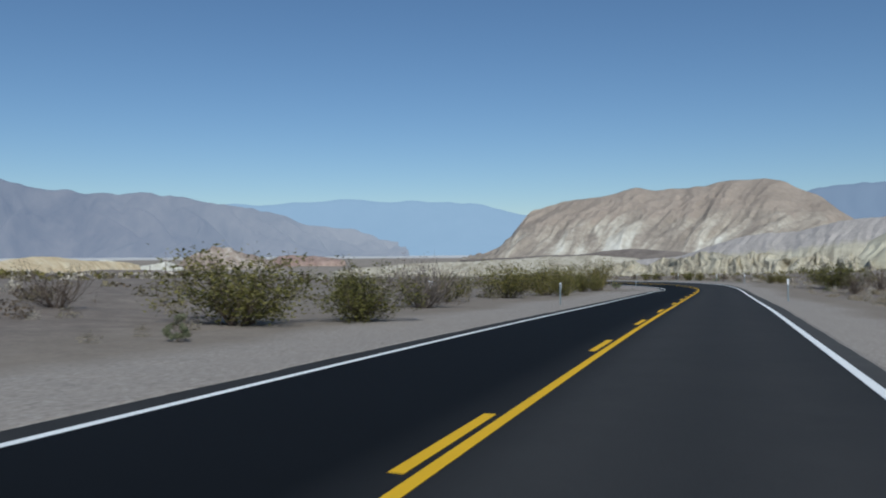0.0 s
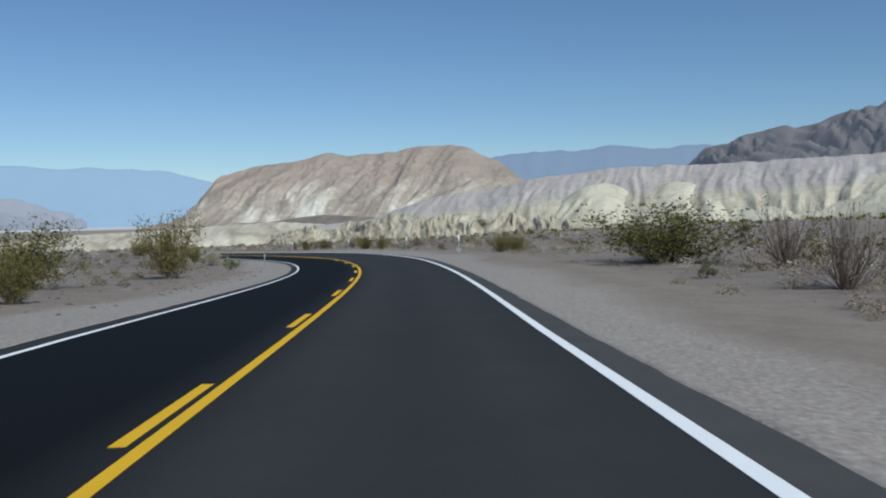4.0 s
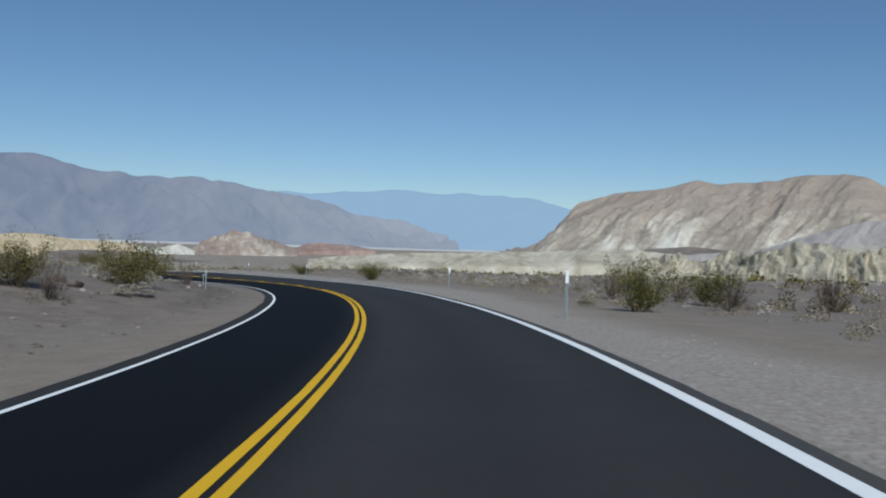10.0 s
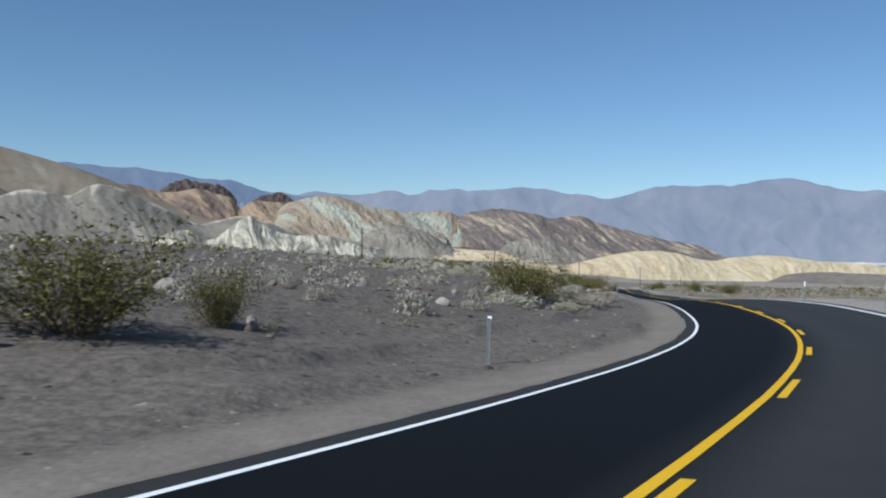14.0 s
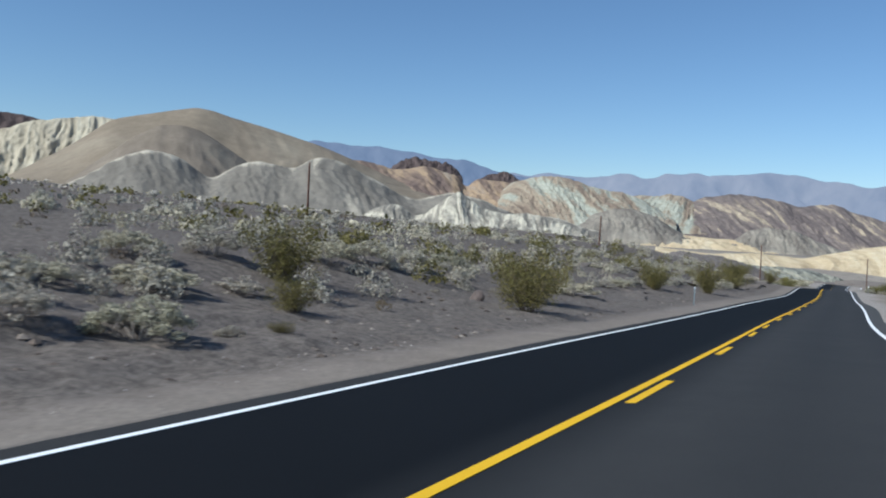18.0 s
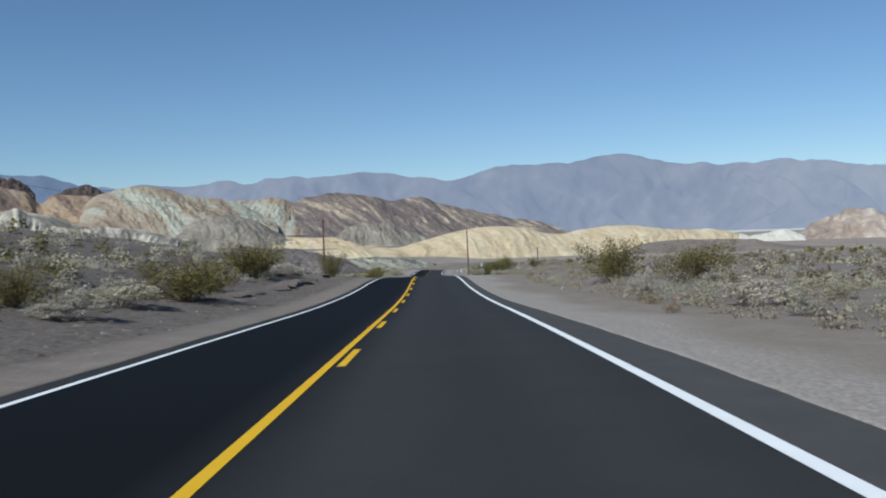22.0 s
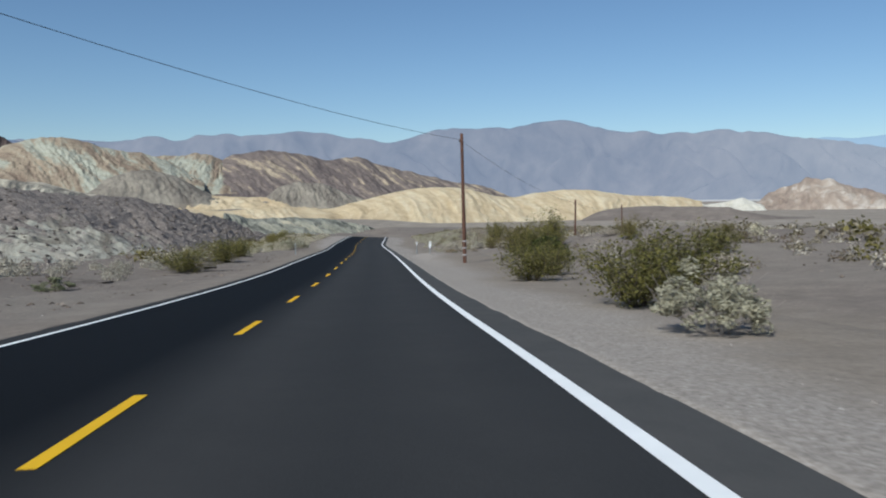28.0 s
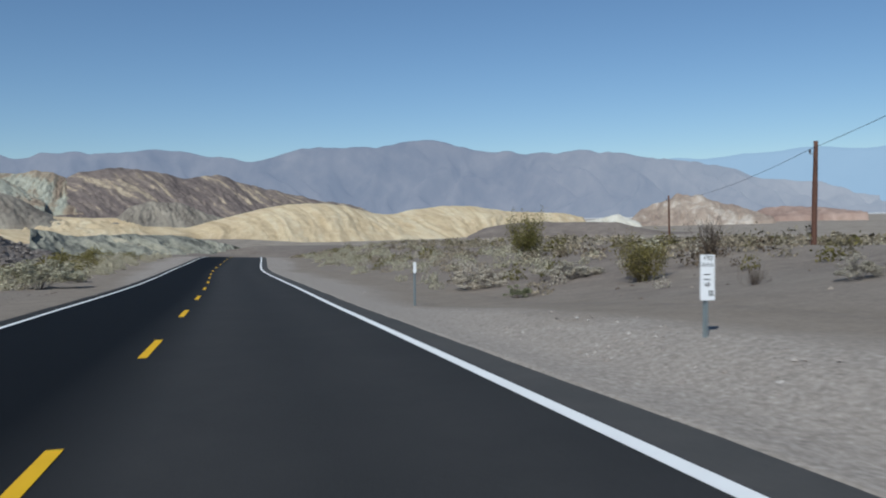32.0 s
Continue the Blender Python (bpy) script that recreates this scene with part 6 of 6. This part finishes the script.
def facing(x, y):
    """The turn about z that faces traffic coming along the road."""
    s, d, z = road_near([x], [y])
    return math.degrees(float(np.interp(s[0], SG, RTH)))


def delineator(x, y, lean):
    root = tagged(new("delineator"), "galvanised roadside delineator post with a white plate", "road post", "delineators along the road")
    inner = road_near([x], [y])[1][0] < 0
    root.matrix_basis = pose(x, y, ground_at(x, y) - (0.22 if inner else 0), lean, lean * 0.6, facing(x, y) + (180 if inner else 0))
    if inner:
        tagged(root, "galvanised roadside delineator post seen from behind")
    part("post", POST_MESH, root)
    part("reflector_plate", POST_PLATE, root, "white reflective plate")
    bolts = bmesh.new()
    for z in (0.93, 1.10):
        bmesh.ops.create_cone(bolts, cap_ends=True, segments=8, radius1=0.008, radius2=0.006, depth=0.008, matrix=pose(0, -0.036, z, 90))
    part("bolt", from_bmesh("bolt", bolts, STEEL), root)


for k, (x, y) in enumerate(DELINEATORS):
    delineator(x, y, (0.8, -1.2, 1.6, -0.4, 0.3)[k % 5])


def text_mesh(words, size, material):
    c = bpy.data.curves.new("lettering", "FONT")
    c.body, c.size, c.extrude, c.align_x, c.align_y = words, size, 0.0008, "CENTER", "CENTER"
    tmp = bpy.data.objects.new("lettering", c)
    me = bpy.data.meshes.new_from_object(tmp)
    bpy.data.objects.remove(tmp)
    me.materials.clear()
    me.materials.append(material)
    return me


def mile_marker(x, y):
    root = tagged(new("mile_marker"), "white metal postmile marker with black lettering on a steel post", "road sign")
    root.matrix_basis = pose(x, y, ground_at(x, y), -1.5, 1.5, facing(x, y))
    part("post", channel_post(0.60), root, "galvanised steel post")
    panel = part("panel", plate_mesh(0.17, 0.38, 0.86, PLATE), root, "white enamelled panel")
    for words, size, px, pz, turn in (("190", 0.075, 0.0, 0.822, 0), ("INYO", 0.058, 0.0, 0.752, 0), ("119", 0.105, -0.012, 0.60, -90)):
        ob = part("lettering", text_mesh(words, size, BLACK), panel, "black lettering")
        ob.matrix_basis = pose(px, -0.0395, pz, 90, 0, 0) @ pose(0, 0, 0, 0, 0, turn)
    bars = bmesh.new()
    for k in range(3):
        box(bars, 0.018 + 0.018 * k, 0.029 + 0.018 * k, -0.0395, -0.038, 0.425, 0.485)
    part("lettering", from_bmesh("lettering", bars, BLACK), panel, "small black figures")


mile_marker(*MARKER)


def object_marker(x, y):
    """Two white upright plates on short posts."""
    root = tagged(new("culvert_marker"), "pair of white culvert marker plates on short posts", "road post")
    root.matrix_basis = pose(x, y, ground_at(x, y), 0, 0, facing(x, y))
    for dx in (-0.085, 0.085):
        bm = bmesh.new()
        box(bm, dx - 0.05, dx + 0.05, -0.012, 0.0, 0.42, 1.0, 0.002)
        part("plate", from_bmesh("plate", bm, PLATE), root, "white plate")
    bm = bmesh.new()
    box(bm, -0.03, 0.03, 0.002, 0.05, -0.2, 0.9, 0.004)
    part("post", from_bmesh("post", bm, TWIG), root, "dark wooden post")


object_marker(*WHITE_PAIR)


# ---- the pole line ----
def utility_pole(x, y, z0, z1, bands, lean):
    root = tagged(new("utility_pole"), "weathered brown wooden utility pole with one wire", "utility pole", "poles of the line")
    base = ground_at(x, y)
    hgt = z1 - base
    root.matrix_basis = pose(x, y, base, lean[0], lean[1], 0)
    bm = bmesh.new()
    rings = 14
    for k in range(rings + 1):
        z = -0.4 + (hgt + 0.4) * k / rings
        r = 0.105 - 0.03 * k / rings
        for a in range(12):
            w = 1 + 0.05 * math.sin(a * 2.1 + k * 0.7)
            bm.verts.new((r * w * math.cos(a * math.pi / 6), r * w * math.sin(a * math.pi / 6), z))
    bm.verts.ensure_lookup_table()
    for k in range(rings):
        for a in range(12):
            b = (a + 1) % 12
            bm.faces.new((bm.verts[12 * k + a], bm.verts[12 * k + b], bm.verts[12 * k + 12 + b], bm.verts[12 * k + 12 + a]))
    bm.faces.new([bm.verts[12 * rings + a] for a in range(12)])
    part("shaft", from_bmesh("shaft", bm, POLE_WOOD, True), root)
    bm = bmesh.new()
    box(bm, -0.22, -0.06, -0.015, 0.015, hgt - 0.46, hgt - 0.43, 0.003)
    part("bracket", from_bmesh("bracket", bm, STEEL), root, "steel side bracket")
    bm = bmesh.new()
    for z, r in ((0.0, 0.03), (0.05, 0.042), (0.10, 0.03)):
        bmesh.ops.create_cone(bm, cap_ends=True, segments=12, radius1=r, radius2=r * 0.75, depth=0.05, matrix=Matrix.Translation((-0.2, 0, hgt - 0.40 + z)))
    part("insulator", from_bmesh("insulator", bm, GLASS_BROWN, True), root, "brown glazed insulator")
    for z in bands:
        bm = bmesh.new()
        bmesh.ops.create_cone(bm, cap_ends=True, segments=16, radius1=0.110, radius2=0.109, depth=0.07, matrix=Matrix.Translation((0, 0, z)))
        part("band", from_bmesh("band", bm, BAND), root, "scuffed white reflective band")
    return root.matrix_basis @ Vector((-0.2, 0, hgt - 0.28))


tips = []
for k, (x, y, z0, z1) in enumerate(POLES):
    tips.append(utility_pole(x, y, z0, z1, (0.45, 0.8, 1.15) if k == 3 else (), ((0.5, 0), (-0.6, 0.5), (0.3, -0.6), (0.2, -1.2), (0.8, 1.6), (0.0, -0.8))[k]))


def wire(a, b, sag):
    """A wire hung between two insulators."""
    n = 40
    pts = [a.lerp(b, t / n) - Vector((0, 0, sag * 4 * (t / n) * (1 - t / n))) for t in range(n + 1)]
    along_ = (b - a).normalized()
    side = Vector((-along_.y, along_.x, 0)).normalized() * 0.009
    upw = Vector((0, 0, 0.009))
    v = [p + o for p in pts for o in (side, upw, -side, -upw)]
    f = [(4 * i + k, 4 * i + (k + 1) % 4, 4 * i + 4 + (k + 1) % 4, 4 * i + 4 + k) for i in range(n) for k in range(4)]
    tagged(new("wire", mesh_from("wire", [tuple(q) for q in v], f, WIRE)), "single sagging wire between the poles", "wire", "wires of the pole line")


for a, b in zip(tips, tips[1:]):
    wire(a, b, 0.5)
